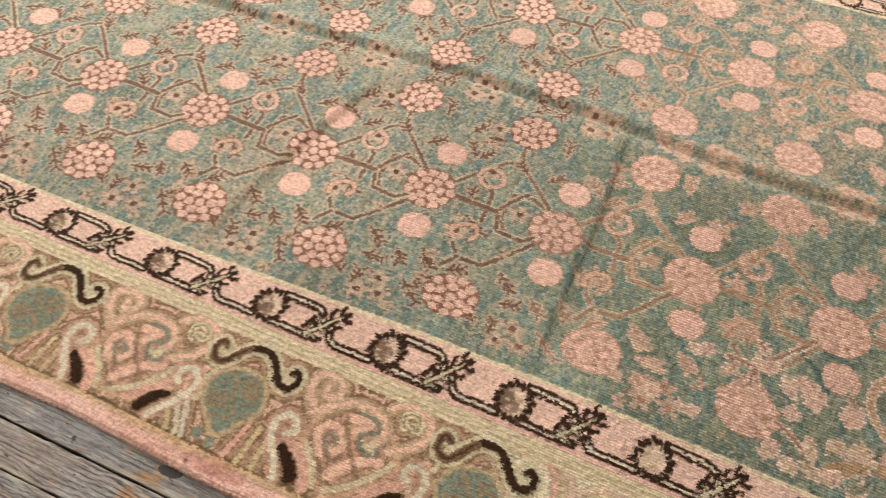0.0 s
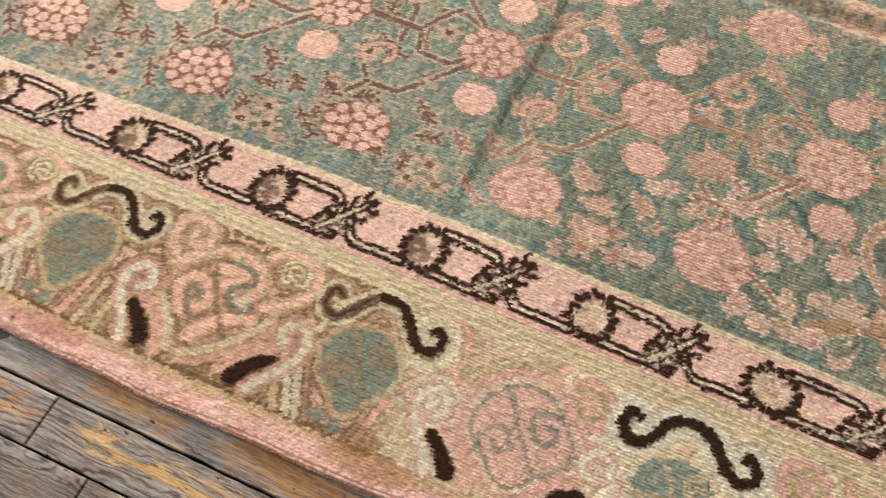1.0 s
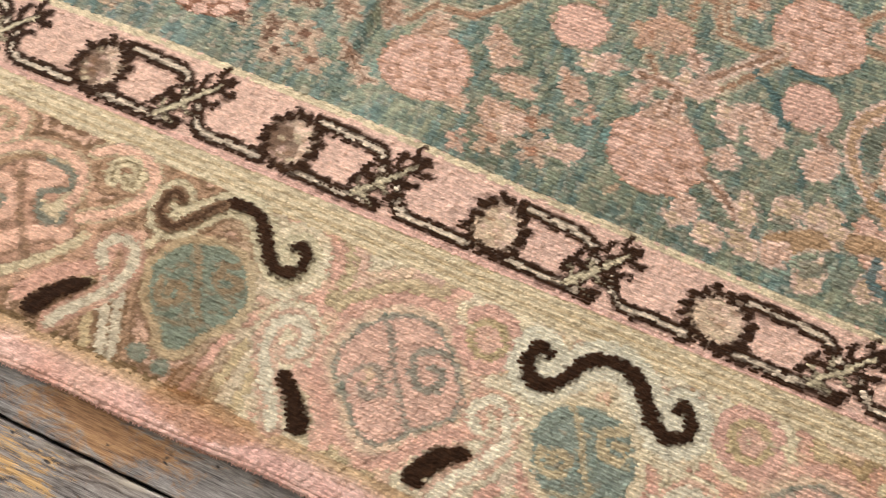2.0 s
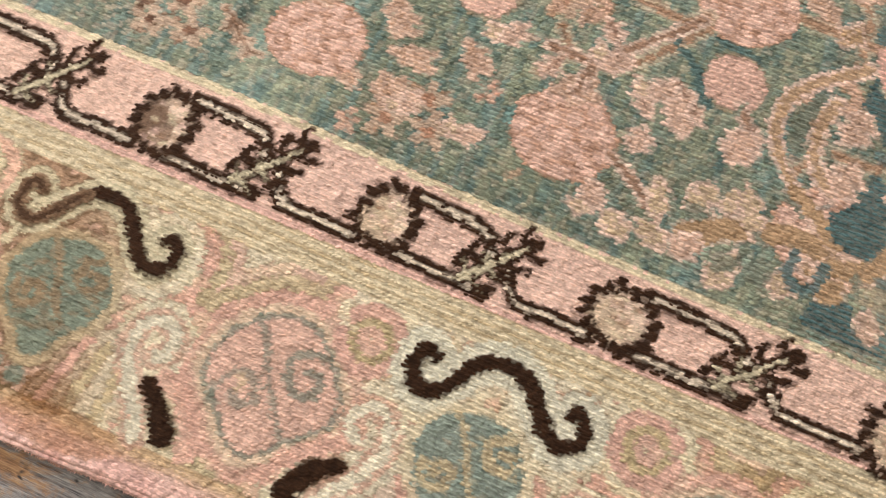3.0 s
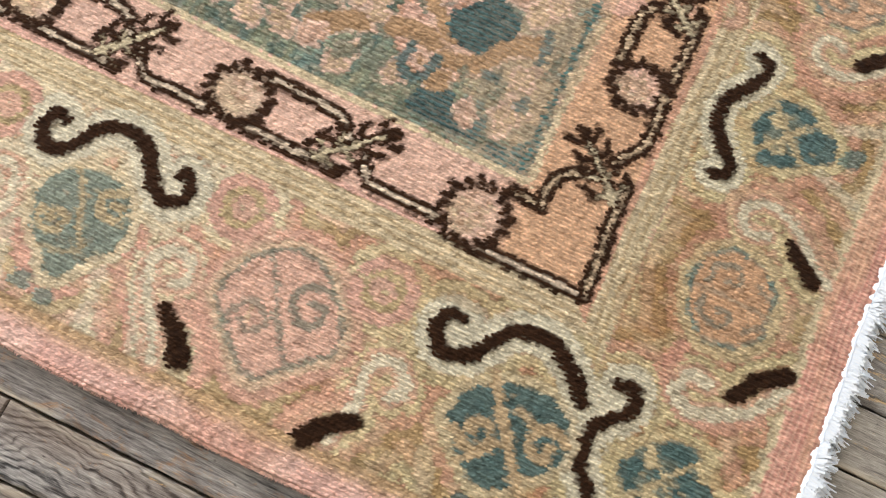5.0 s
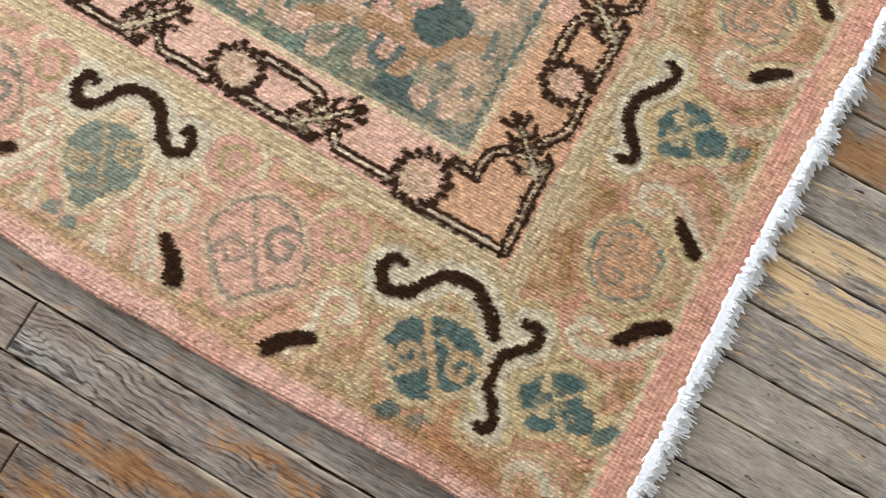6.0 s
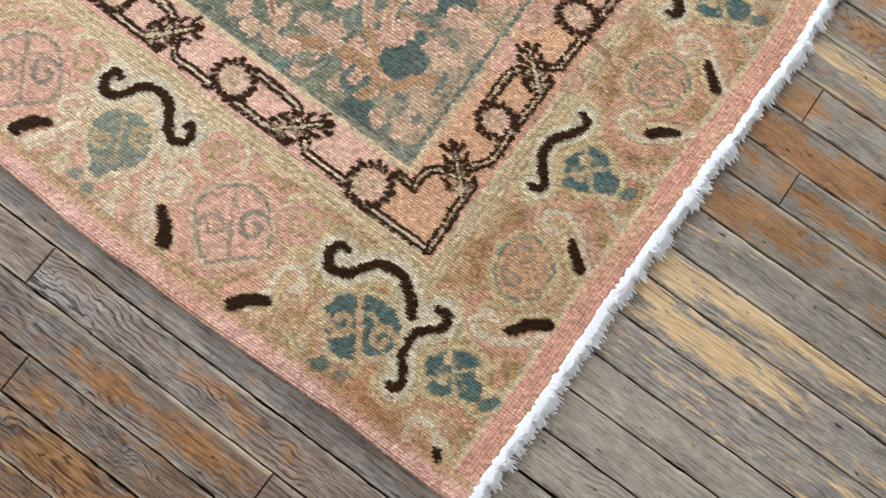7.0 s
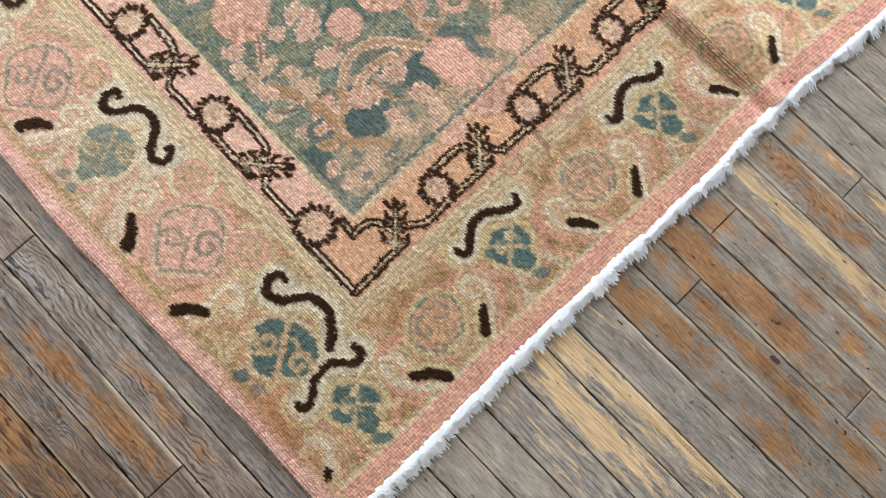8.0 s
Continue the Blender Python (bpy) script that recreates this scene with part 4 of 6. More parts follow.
def end_medallion(m, line, fill):
    """A rounder medallion of the short end, its rim a broken grey-green line."""
    corners = [(0.046, 0.012), (0.030, 0.034), (0.002, 0.042), (-0.028, 0.034), (-0.046, 0.012), (-0.042, -0.018), (-0.022, -0.038), (0.022, -0.038), (0.042, -0.018), (0.046, 0.012)]
    ring = [m(0.88 * (a[0] + (b[0] - a[0]) * k / 3), 0.88 * (a[1] + (b[1] - a[1]) * k / 3)) for a, b in zip(corners, corners[1:]) for k in range(3)] + [m(0.88 * corners[0][0], 0.88 * corners[0][1])]
    stroke(ring, 0.0110, rgb(216, 186, 144), 0.85)
    patch(ring[:-1], fill, 0.95)
    for k in range(0, 27, 2):
        stroke(ring[k:k + 2 + (k % 4 == 0)], 0.0023, line, rng.uniform(0.40, 0.85), rounded=False)
    stroke([m(-0.004, 0.040), m(0.000, 0.020), m(-0.002, -0.036)], 0.0020, line, 0.35)
    for way in (-1, 1):
        stroke([m(way * 0.006, 0.022), m(way * 0.022, 0.020), m(way * 0.026, 0.002), m(way * 0.014, -0.004), m(way * 0.012, 0.008)], 0.0026, line, 0.58)
        stroke([m(way * 0.012, -0.030), m(way * 0.020, -0.018)], 0.0026, line, 0.5)


POM_RIM = [(-0.040, -0.204), (-0.045, -0.184), (-0.034, -0.162), (-0.014, -0.152), (0.010, -0.150), (0.028, -0.161), (0.039, -0.186), (0.034, -0.206), (0.021, -0.219), (0.012, -0.238), (-0.003, -0.244), (-0.015, -0.228), (-0.029, -0.219)]


def speckled(m, cu, cv, ru, rv, dyes, count=46):
    for i in range(count):
        a, q = rng.uniform(0, 6.3), 0.92 * math.sqrt(rng.random())
        u, v = cu + ru * q * math.cos(a), cv + rv * q * math.sin(a)
        stroke([m(u, v), m(u + 0.004, v)], 0.0014, dyes[i % len(dyes)], 0.55, rounded=False)


def pomegranate(m, colour, halo=CREAM, old=0.0):
    """A grey-green fruit that leans on its stalk, with a sandy curl in each half and two drops below."""
    sand = mixed(rgb(200, 172, 132), rgb(150, 122, 92), np.array(old))
    rim = [m(*q) for q in POM_RIM]
    stroke(rim + rim[:1], 0.0080, halo, 0.7)
    patch(rim, colour, 0.93)
    speckled(m, -0.003, -0.192, 0.040, 0.038, (sand, colour * 0.72, colour * 1.2, rgb(146, 118, 92)), 60 + int(120 * old))
    stroke([m(-0.024, -0.155), m(-0.011, -0.170), m(-0.001, -0.195), m(0.012, -0.212)], 0.0028, sand, 0.75)
    stroke([m(-0.034, -0.196), m(-0.028, -0.210), m(-0.014, -0.208), m(-0.012, -0.196), m(-0.022, -0.193), m(-0.023, -0.202)], 0.0036, sand, 0.85)
    stroke([m(0.020, -0.158), m(0.008, -0.166), m(0.010, -0.180), m(0.024, -0.182), m(0.028, -0.172), m(0.019, -0.170)], 0.0036, sand, 0.85)
    stroke([m(-0.020, -0.225), m(-0.004, -0.222), m(0.010, -0.216)], 0.0026, sand, 0.5)
    for u, v, r in ((-0.019, -0.255, 0.0095), (0.004, -0.259, 0.0085)):
        x, y = m(u, v)
        oval(x, y, r, r * 0.8, colour, 0.85)


def petals(m, colour, blobs):
    """A small flower of separate grey-green petals about a pale middle."""
    x, y = m(0.0, 0.0)
    oval(x, y, 0.036, 0.034, rgb(212, 186, 144), 0.75, corner=2.6)
    oval(x, y, 0.029, 0.028, colour, 0.78)
    for u, v, a, b, turn in blobs:
        x, y = m(u, v)
        x1, y1 = m(u + 0.01 * math.cos(turn), v + 0.01 * math.sin(turn))
        oval(x, y, a, b, colour * rng.uniform(0.92, 1.08), 0.94, math.atan2(y1 - y, x1 - x), corner=2.4)
    for a in (0.85, 2.35):
        stroke([m(-0.030 * math.cos(a), -0.030 * math.sin(a)), m(0.030 * math.cos(a), 0.030 * math.sin(a))], (0.0030, 0.0022, 0.0030), rgb(212, 184, 142), 0.85, rounded=False)
    for u, v in ((-0.014, 0.010), (-0.006, -0.014)):
        x, y = m(u, v)
        oval(x, y, 0.0078, 0.0070, rgb(216, 190, 148), 0.95)
    speckled(m, 0.0, 0.0, 0.026, 0.024, (rgb(206, 178, 136), colour * 1.2), 16)


def small_curl(m, u, v, way=1):
    for r, half, c in ((0.023, 0.0062, rgb(220, 168, 146)), (0.0145, 0.0040, rgb(190, 164, 122)), (0.007, 0.0045, rgb(218, 170, 146))):
        pts = [m(u + way * r * math.cos(a), v + r * math.sin(a)) for a in np.linspace(0.6, 6.2, 14)]
        stroke(pts, half, c, 0.9, rounded=False)


def old_ribbons(m):
    """Ribbons of pink, cream and grey wool that curl through and about a medallion of the older border."""
    pink, cream, shade, grey = rgb(232, 182, 154), rgb(216, 194, 156), rgb(138, 106, 80), rgb(132, 130, 112)
    line = lambda pts, half, c, a=0.92: stroke([m(*q) for q in pts], half, c, a)
    upper = [(0.104, -0.154), (0.089, -0.132), (0.089, -0.112), (0.106, -0.103), (0.126, -0.108), (0.133, -0.123), (0.124, -0.134), (0.112, -0.131), (0.112, -0.121)]
    right = [(0.231, -0.173), (0.255, -0.157), (0.270, -0.135), (0.266, -0.112), (0.246, -0.102), (0.226, -0.103), (0.209, -0.114)]
    top = [(0.112, -0.164), (0.131, -0.145), (0.152, -0.131), (0.185, -0.127), (0.207, -0.136), (0.215, -0.156), (0.211, -0.168)]
    for pts in (upper, right, top):
        line(pts, 0.0076, cream, 0.8)
        line(pts, 0.0062, shade, 0.6)
        line(pts, 0.0048, pink)
    line([(0.235, -0.134), (0.230, -0.118), (0.241, -0.110), (0.254, -0.118), (0.253, -0.131), (0.243, -0.126)], 0.0056, cream, 0.95)
    line([(0.235, -0.134), (0.230, -0.118), (0.241, -0.110), (0.254, -0.118), (0.253, -0.131), (0.243, -0.126)], 0.0017, rgb(150, 128, 96), 0.9)
    line([(0.146, -0.213), (0.132, -0.190), (0.139, -0.171), (0.161, -0.173), (0.170, -0.192), (0.162, -0.203)], 0.0060, pink)
    line([(0.154, -0.206), (0.145, -0.191), (0.150, -0.182), (0.160, -0.187), (0.161, -0.197)], 0.0024, grey, 0.9)
    line([(0.158, -0.150), (0.190, -0.149), (0.178, -0.166)], 0.0068, pink)
    line([(0.196, -0.178), (0.208, -0.180), (0.206, -0.170)], 0.0056, cream, 0.8)
    line([(0.173, -0.138), (0.198, -0.141), (0.206, -0.155), (0.186, -0.167), (0.196, -0.185), (0.214, -0.187), (0.216, -0.173)], 0.0030, grey, 0.9)
    line([(0.171, -0.234), (0.184, -0.217), (0.202, -0.201), (0.227, -0.192)], (0.0080, 0.0074, 0.0058), pink)
    line([(0.175, -0.254), (0.205, -0.235), (0.234, -0.203), (0.242, -0.187)], 0.0046, cream, 0.85)
    line([(0.122, -0.204), (0.132, -0.216), (0.149, -0.235), (0.158, -0.255)], 0.0044, cream, 0.9)
    line([(0.149, -0.262), (0.138, -0.239), (0.116, -0.217)], 0.0070, pink)
    line([(0.155, -0.145), (0.167, -0.174), (0.187, -0.198), (0.208, -0.221)], 0.0028, shade, 0.75)
    line([(0.278, -0.215), (0.272, -0.186), (0.286, -0.167)], 0.0048, pink, 0.8)
    line([(0.296, -0.214), (0.290, -0.187), (0.298, -0.166)], 0.0044, cream, 0.85)


SCROLL = [(-0.055, -0.124), (-0.063, -0.119), (-0.069, -0.130), (-0.065, -0.144), (-0.052, -0.150), (-0.041, -0.142), (-0.033, -0.130), (-0.021, -0.115), (-0.006, -0.109), (0.010, -0.110), (0.023, -0.120), (0.034, -0.134), (0.043, -0.145), (0.056, -0.149), (0.066, -0.141), (0.068, -0.130), (0.062, -0.121), (0.055, -0.123)]


def border_unit(m, old):
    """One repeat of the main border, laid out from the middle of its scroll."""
    pink, sand = rgb(222, 168, 144), rgb(206, 178, 136)
    # ribs of colour that run out to the edge band
    if old > 0.5:
        for u, a in ((0.040, -0.2), (0.056, -0.1), (0.074, 0.0), (-0.060, 0.45), (-0.075, 0.55), (-0.092, 0.6)):
            c = (IVORY * 0.82, pink, sand)[int(abs(u) * 1000) % 3]
            stroke([m(u, -0.215), m(u + 0.03 * a, -0.245), m(u + 0.05 * a, -0.266)], 0.0042, c, 0.9)
    else:
        for u, lean, c in ((0.034, 0.004, IVORY * 0.92), (0.050, 0.008, pink), (0.066, 0.012, IVORY * 0.9), (-0.036, 0.010, pink), (-0.052, 0.006, IVORY * 0.9)):
            stroke([m(u, -0.216), m(u + lean, -0.240), m(u + 2 * lean, -0.264)], 0.0060, c, 0.6)
    if old < 0.5:
        small_curl(m, 0.114, -0.126)
        small_curl(m, -0.105, -0.132, -1)
    aged = old if m(0.182, -0.190)[0] < -0.6 else 0.0
    line = mixed(rgb(120, 126, 108), rgb(122, 96, 74), np.array(aged))
    octagon(m, line, mixed(rgb(222, 174, 150), rgb(188, 144, 118), np.array(aged)), aged, (0.0, 0.004))
    if aged > 0.5:
        old_ribbons(m)
    stroke([m(0.106, -0.218), m(0.124, -0.226), m(0.140, -0.244), m(0.146, -0.264)], 0.0070, pink, 0.85)
    stroke([m(-0.134, -0.250), m(-0.124, -0.232), m(-0.108, -0.218), m(-0.092, -0.208)], 0.0070, pink, 0.85)
    curl(m, [(0.106, -0.266), (0.097, -0.247), (0.083, -0.229), (0.072, -0.210), (0.071, -0.191), (0.084, -0.180), (0.098, -0.186), (0.101, -0.200), (0.092, -0.207)], old)
    curl(m, [(-0.098, -0.262), (-0.088, -0.245), (-0.074, -0.228), (-0.065, -0.213), (-0.062, -0.194), (-0.073, -0.177), (-0.087, -0.178), (-0.094, -0.190), (-0.086, -0.202)], old)
    scroll(m, SCROLL, old=old)
    pomegranate(m, mixed(rgb(134, 142, 126), rgb(126, 132, 112), np.array(old)), CREAM if old < 0.5 else rgb(190, 164, 126), old)
    bar(m, [(0.097, -0.226), (0.110, -0.236), (0.120, -0.247), (0.127, -0.257)])
    bar(m, [(-0.117, -0.255), (-0.110, -0.242), (-0.100, -0.231), (-0.090, -0.224)], (0.0086, 0.0082, 0.0062))


def end_border_unit(cy):
    """One repeat of the short end's border, laid out from the middle of its scroll."""
    m = lambda u, v: (-v, cy + u)
    pink = rgb(218, 164, 136)
    end_medallion(lambda u, v: (0.185 - v, cy + 0.153 + u), rgb(108, 128, 118), rgb(220, 172, 138))
    for w in (-1, 1):
        stroke([m(w * 0.060, -0.236), m(w * 0.056, -0.196), m(w * 0.066, -0.168), m(w * 0.092, -0.160), m(w * 0.112, -0.172)], 0.0056, rgb(220, 162, 136), 0.55)
        stroke([m(w * 0.066, -0.225), m(w * 0.092, -0.258)], 0.0064, pink, 0.6)
    curl(m, [(-0.112, -0.262), (-0.096, -0.240), (-0.074, -0.216), (-0.068, -0.190), (-0.082, -0.174), (-0.098, -0.184), (-0.094, -0.200)], half=0.0040)
    curl(m, [(0.118, -0.262), (0.094, -0.240), (0.072, -0.212), (0.072, -0.186), (0.086, -0.174), (0.100, -0.184), (0.094, -0.198)], half=0.0040)
    for u, c in ((-0.030, IVORY * 0.9), (0.028, IVORY * 0.9), (0.042, pink), (-0.044, pink)):
        stroke([m(u * 0.8, -0.222), m(u * 1.25, -0.256)], 0.0055, c, 0.6)
    scroll(m, [(0.055, -0.133), (0.048, -0.144), (0.030, -0.139), (0.012, -0.126), (-0.004, -0.121), (-0.022, -0.124), (-0.038, -0.136), (-0.050, -0.147), (-0.061, -0.147), (-0.063, -0.136)], (0.0052, 0.0066, 0.0064, 0.0070, 0.0064, 0.0054), halo=0.0145)
    petals(lambda u, v: (0.184 + u, cy - 0.003 + v), rgb(94, 115, 110), ((-0.025, 0.002, 0.014, 0.0065, 1.35), (-0.012, 0.024, 0.012, 0.0065, 0.3), (0.008, 0.022, 0.012, 0.0065, -0.7), (0.026, 0.000, 0.0165, 0.0150, 0.4), (-0.006, -0.026, 0.015, 0.0075, 0.3), (0.008, -0.018, 0.010, 0.0060, 1.2), (-0.020, -0.018, 0.009, 0.0060, -0.8), (0.000, 0.000, 0.006, 0.0055, 0.0)))
    x, y = m(0.001, -0.241)
    oval(x, y, 0.013, 0.008, rgb(104, 124, 114), 0.85, 0.9)
    bar(m, [(-0.092, -0.221), (-0.104, -0.234), (-0.115, -0.249)], (0.0044, 0.0066, 0.0070))
    bar(m, [(0.086, -0.218), (0.098, -0.230), (0.108, -0.246)], (0.0070, 0.0068, 0.0052))


def border_corner():
    """Where the borders meet: two scrolls that join over a large fruit."""
    m = lambda u, v: (u, v)
    pink = rgb(218, 164, 136)
    # the last medallion and hooks of the short end
    n = lambda u, v: (-v, 0.137 + u)
    end_medallion(lambda u, v: (0.193 - v, -0.020 + u), rgb(108, 128, 118), rgb(218, 168, 130))
    stroke([n(-0.238, -0.250), n(-0.258, -0.220), n(-0.256, -0.185), n(-0.236, -0.164), n(-0.212, -0.170)], 0.0064, rgb(220, 158, 134), 0.8)
    curl(n, [(-0.207, -0.259), (-0.233, -0.242), (-0.249, -0.216), (-0.256, -0.194), (-0.245, -0.177), (-0.228, -0.185), (-0.230, -0.200)], half=0.0054)
    bar(n, [(-0.229, -0.222), (-0.211, -0.236), (-0.196, -0.256)], (0.0064, 0.0076, 0.0070))
    # the side's last half repeat, before the corner
    s = along_side(0.049, 0.0)
    small_curl(s, -0.114, -0.138, -1)
    stroke([s(-0.132, -0.262), s(-0.120, -0.240), s(-0.100, -0.226)], 0.0075, pink, 0.85)
    curl(s, [(-0.104, -0.262), (-0.096, -0.242), (-0.096, -0.222), (-0.098, -0.204), (-0.090, -0.188), (-0.074, -0.187), (-0.063, -0.203), (-0.072, -0.213)])
    bar(s, [(-0.120, -0.268), (-0.111, -0.256), (-0.100, -0.247), (-0.089, -0.240)], (0.0086, 0.0080, 0.0062))
    curl(m, [(0.194, -0.276), (0.188, -0.261), (0.196, -0.246), (0.212, -0.242), (0.228, -0.253), (0.236, -0.264)], half=0.0056)
    bar(m, [(0.234, -0.264), (0.240, -0.272)], 0.0052)
    stroke([(0.020, -0.240), (0.030, -0.262)], 0.008, CREAM, 0.6)
    stroke([(0.110, -0.240), (0.116, -0.266)], 0.0100, rgb(214, 160, 118), 0.75)
    # two scrolls that meet
    scroll(m, [(0.004, -0.130), (-0.009, -0.131), (-0.014, -0.147), (-0.004, -0.160), (0.014, -0.158), (0.028, -0.144), (0.042, -0.124), (0.056, -0.117), (0.072, -0.116), (0.090, -0.125), (0.104, -0.138), (0.114, -0.150)])
    scroll(m, [(0.135, -0.124), (0.146, -0.121), (0.153, -0.131), (0.148, -0.144), (0.132, -0.160), (0.128, -0.176), (0.132, -0.194), (0.144, -0.209), (0.152, -0.223), (0.149, -0.234), (0.142, -0.233)], (0.0050, 0.0066, 0.0066, 0.0060, 0.0060, 0.0062))
    stroke([(0.056, -0.117), (0.072, -0.116), (0.090, -0.125), (0.104, -0.138), (0.114, -0.150)], 0.0063, BROWN, lift=0.0014)
    # the large fruit: four parts about a sandy stalk, a curl in two of them
    teal, sand = rgb(90, 112, 107), rgb(208, 174, 134)
    body = [(0.022, -0.204), (0.028, -0.184), (0.044, -0.168), (0.068, -0.158), (0.094, -0.158), (0.112, -0.172), (0.119, -0.192), (0.112, -0.212), (0.096, -0.224), (0.086, -0.236), (0.064, -0.244), (0.048, -0.232), (0.036, -0.222)]
    stroke(body + body[:1], 0.0080, CREAM, 0.7)
    patch(body, teal, 0.95)
    speckled(m, 0.072, -0.198, 0.042, 0.036, (teal * 0.75, teal * 1.25, sand), 60)
    stroke([(0.044, -0.160), (0.060, -0.184), (0.076, -0.204), (0.100, -0.240)], 0.0042, sand, 0.95)
    stroke([(0.040, -0.236), (0.056, -0.222), (0.074, -0.204)], 0.0030, sand, 0.85)
    stroke([(0.074, -0.176), (0.092, -0.184), (0.112, -0.180)], 0.0032, sand, 0.8)
    stroke([(0.032, -0.212), (0.050, -0.222), (0.062, -0.212), (0.056, -0.198), (0.043, -0.200), (0.045, -0.209)], 0.0044, sand, 0.92)
    stroke([(0.116, -0.186), (0.104, -0.180), (0.091, -0.186), (0.092, -0.202), (0.105, -0.204), (0.106, -0.194)], 0.0044, sand, 0.92)
    oval(0.059, -0.264, 0.013, 0.010, teal, 0.85, 0.5)
    oval(0.088, -0.260, 0.010, 0.008, teal * 1.25, 0.65, 0.8)
    petals(lambda u, v: (0.196 + u, -0.177 + v), teal, ((-0.027, -0.003, 0.012, 0.0075, 1.0), (0.004, 0.024, 0.015, 0.0085, 0.1), (0.013, 0.012, 0.008, 0.0070, 1.2), (-0.003, -0.026, 0.014, 0.0070, 0.3), (0.009, -0.017, 0.009, 0.0060, 1.2), (0.028, -0.004, 0.0155, 0.0140, 0.4), (-0.020, -0.018, 0.008, 0.0060, -0.7), (-0.004, 0.004, 0.006, 0.0055, 0.3)))
    oval(0.254, -0.181, 0.015, 0.008, rgb(100, 122, 114), 0.9, 0.9)


def main_border():
    for sx in (-3.117, -2.765, -2.413, -2.061, -1.709, -1.357, -1.010, -0.654, -0.314):
        border_unit(along_side(sx, 0.0, 1.0), 1.0 if sx < -0.6 else 0.0)
    for i in range(9):
        border_unit(lambda u, v, c=-2.9 + 0.36 * i: (c + u, FIELD_W - v), 0.0)
    for i in range(5):
        end_border_unit(0.137 + 0.304 * i)
    border_corner()


def contours():
    """Bands of colour that follow the motifs outward, bold in the older wool and faded in the rest."""
    out = np.maximum(np.maximum(X, -Y), Y - FIELD_W)
    inside = (out > 0.100) & ((X < 0.100) | (X > 0.116) | (-Y > X)) & (JX < 0.258) & (np.maximum(-Y, Y - FIELD_W) < 0.270)
    d = NEAR + 0.0012 * knot_random(8) + 0.006 * (fbm(X, Y, 0.05, 0.05, 141) - 0.5)
    old = smooth(-0.58, -0.66, X + 0.25 * (Y + 0.2))
    wide = 0.0100 - 0.0010 * old
    turn = np.floor(np.clip(d, 0, 1) / wide).astype(int) % 4
    bright = np.array([rgb(178, 140, 110), rgb(216, 172, 144), rgb(156, 120, 94), rgb(212, 182, 146)])[turn]
    rosy = np.array([rgb(230, 208, 174), rgb(226, 172, 148), rgb(208, 180, 140), rgb(228, 184, 158)])[turn]
    tawny = np.array([rgb(220, 196, 150), rgb(216, 162, 132), rgb(186, 150, 104), rgb(214, 176, 138)])[turn]
    faded = mixed(rosy, tawny, smooth(-0.30, 0.0, X + 0.08 * (fbm(X, Y, 0.08, 0.08, 161) - 0.5)))
    fresh = np.clip(0.60 + 0.8 * fbm(X, Y, 0.09, 0.09, 151), 0, 1) * 0.95
    edge = np.abs(d / wide - np.round(d / wide)) * wide
    seam = (1 - smooth(0.0011 + 0.0005 * old, 0.0021 + 0.0007 * old, edge)) * (0.95 * old + 0.42 * fresh * (1 - old))
    k = np.where(d > 0, np.maximum(old * 0.95, fresh * (1 - old)), 0) * inside
    C[:] = mixed(C, bright * old[..., None] + faded * (1 - old)[..., None], k)
    C[:] = mixed(C, rgb(126, 96, 70) + 0 * C, seam * (d > -0.001) * inside * 0.85)
    ochre, pale = smooth(0.55, 0.75, fbm(X, Y, 0.022, 0.016, 231)), smooth(0.48, 0.72, fbm(X, Y, 0.018, 0.014, 241))
    C[:] = mixed(C, rgb(198, 144, 98) + 0 * C, ochre * inside * (1 - old) * (0.22 + 0.14 * smooth(-0.05, 0.10, X)))
    C[:] = mixed(C, rgb(234, 208, 164) + 0 * C, pale * inside * (1 - old) * 0.35)
    # a dark line where the older border meets the edge band
    low = np.abs(-JY - 0.2695) < 0.0022
    C[:] = mixed(C, rgb(110, 86, 56) + 0 * C, low * (0.25 + 0.6 * old) * (X < 0.25))


NOTE.append(True)
main_border()
NOTE.clear()
contours()
main_border()
stains()

# wear: knots of one dye differ, and the pile is rubbed in patches
C *= (1.0 + 0.085 * knot_random(5) + 0.05 * (fbm(X, Y, 0.03, 0.03, 91) - 0.5) * 2)[..., None]
C *= (0.95 + 0.10 * fbm(X, Y, 0.25, 0.25, 101))[..., None]
C *= np.array((0.86, 0.915, 0.96))
C *= (1 - 0.08 * smooth(-0.15, 0.12, X) * smooth(0.094, 0.104, np.maximum(X, -Y)) * (Y < 0.5))[..., None] ** np.array((1.0, 1.0, 1.3))      # the corner's border is darker and slightly yellower
# the rug near its long side is darker beyond x = -0.8
C *= (1 - 0.09 * smooth(-0.80, -1.05, X) * (Y < 0.1))[..., None]
C *= (1 - 0.06 * smooth(-0.58, -0.70, X) * (Y < -0.1))[..., None] ** np.array((0.0, 0.5, 1.0))
np.clip(C, 0.003, 0.92, out=C)


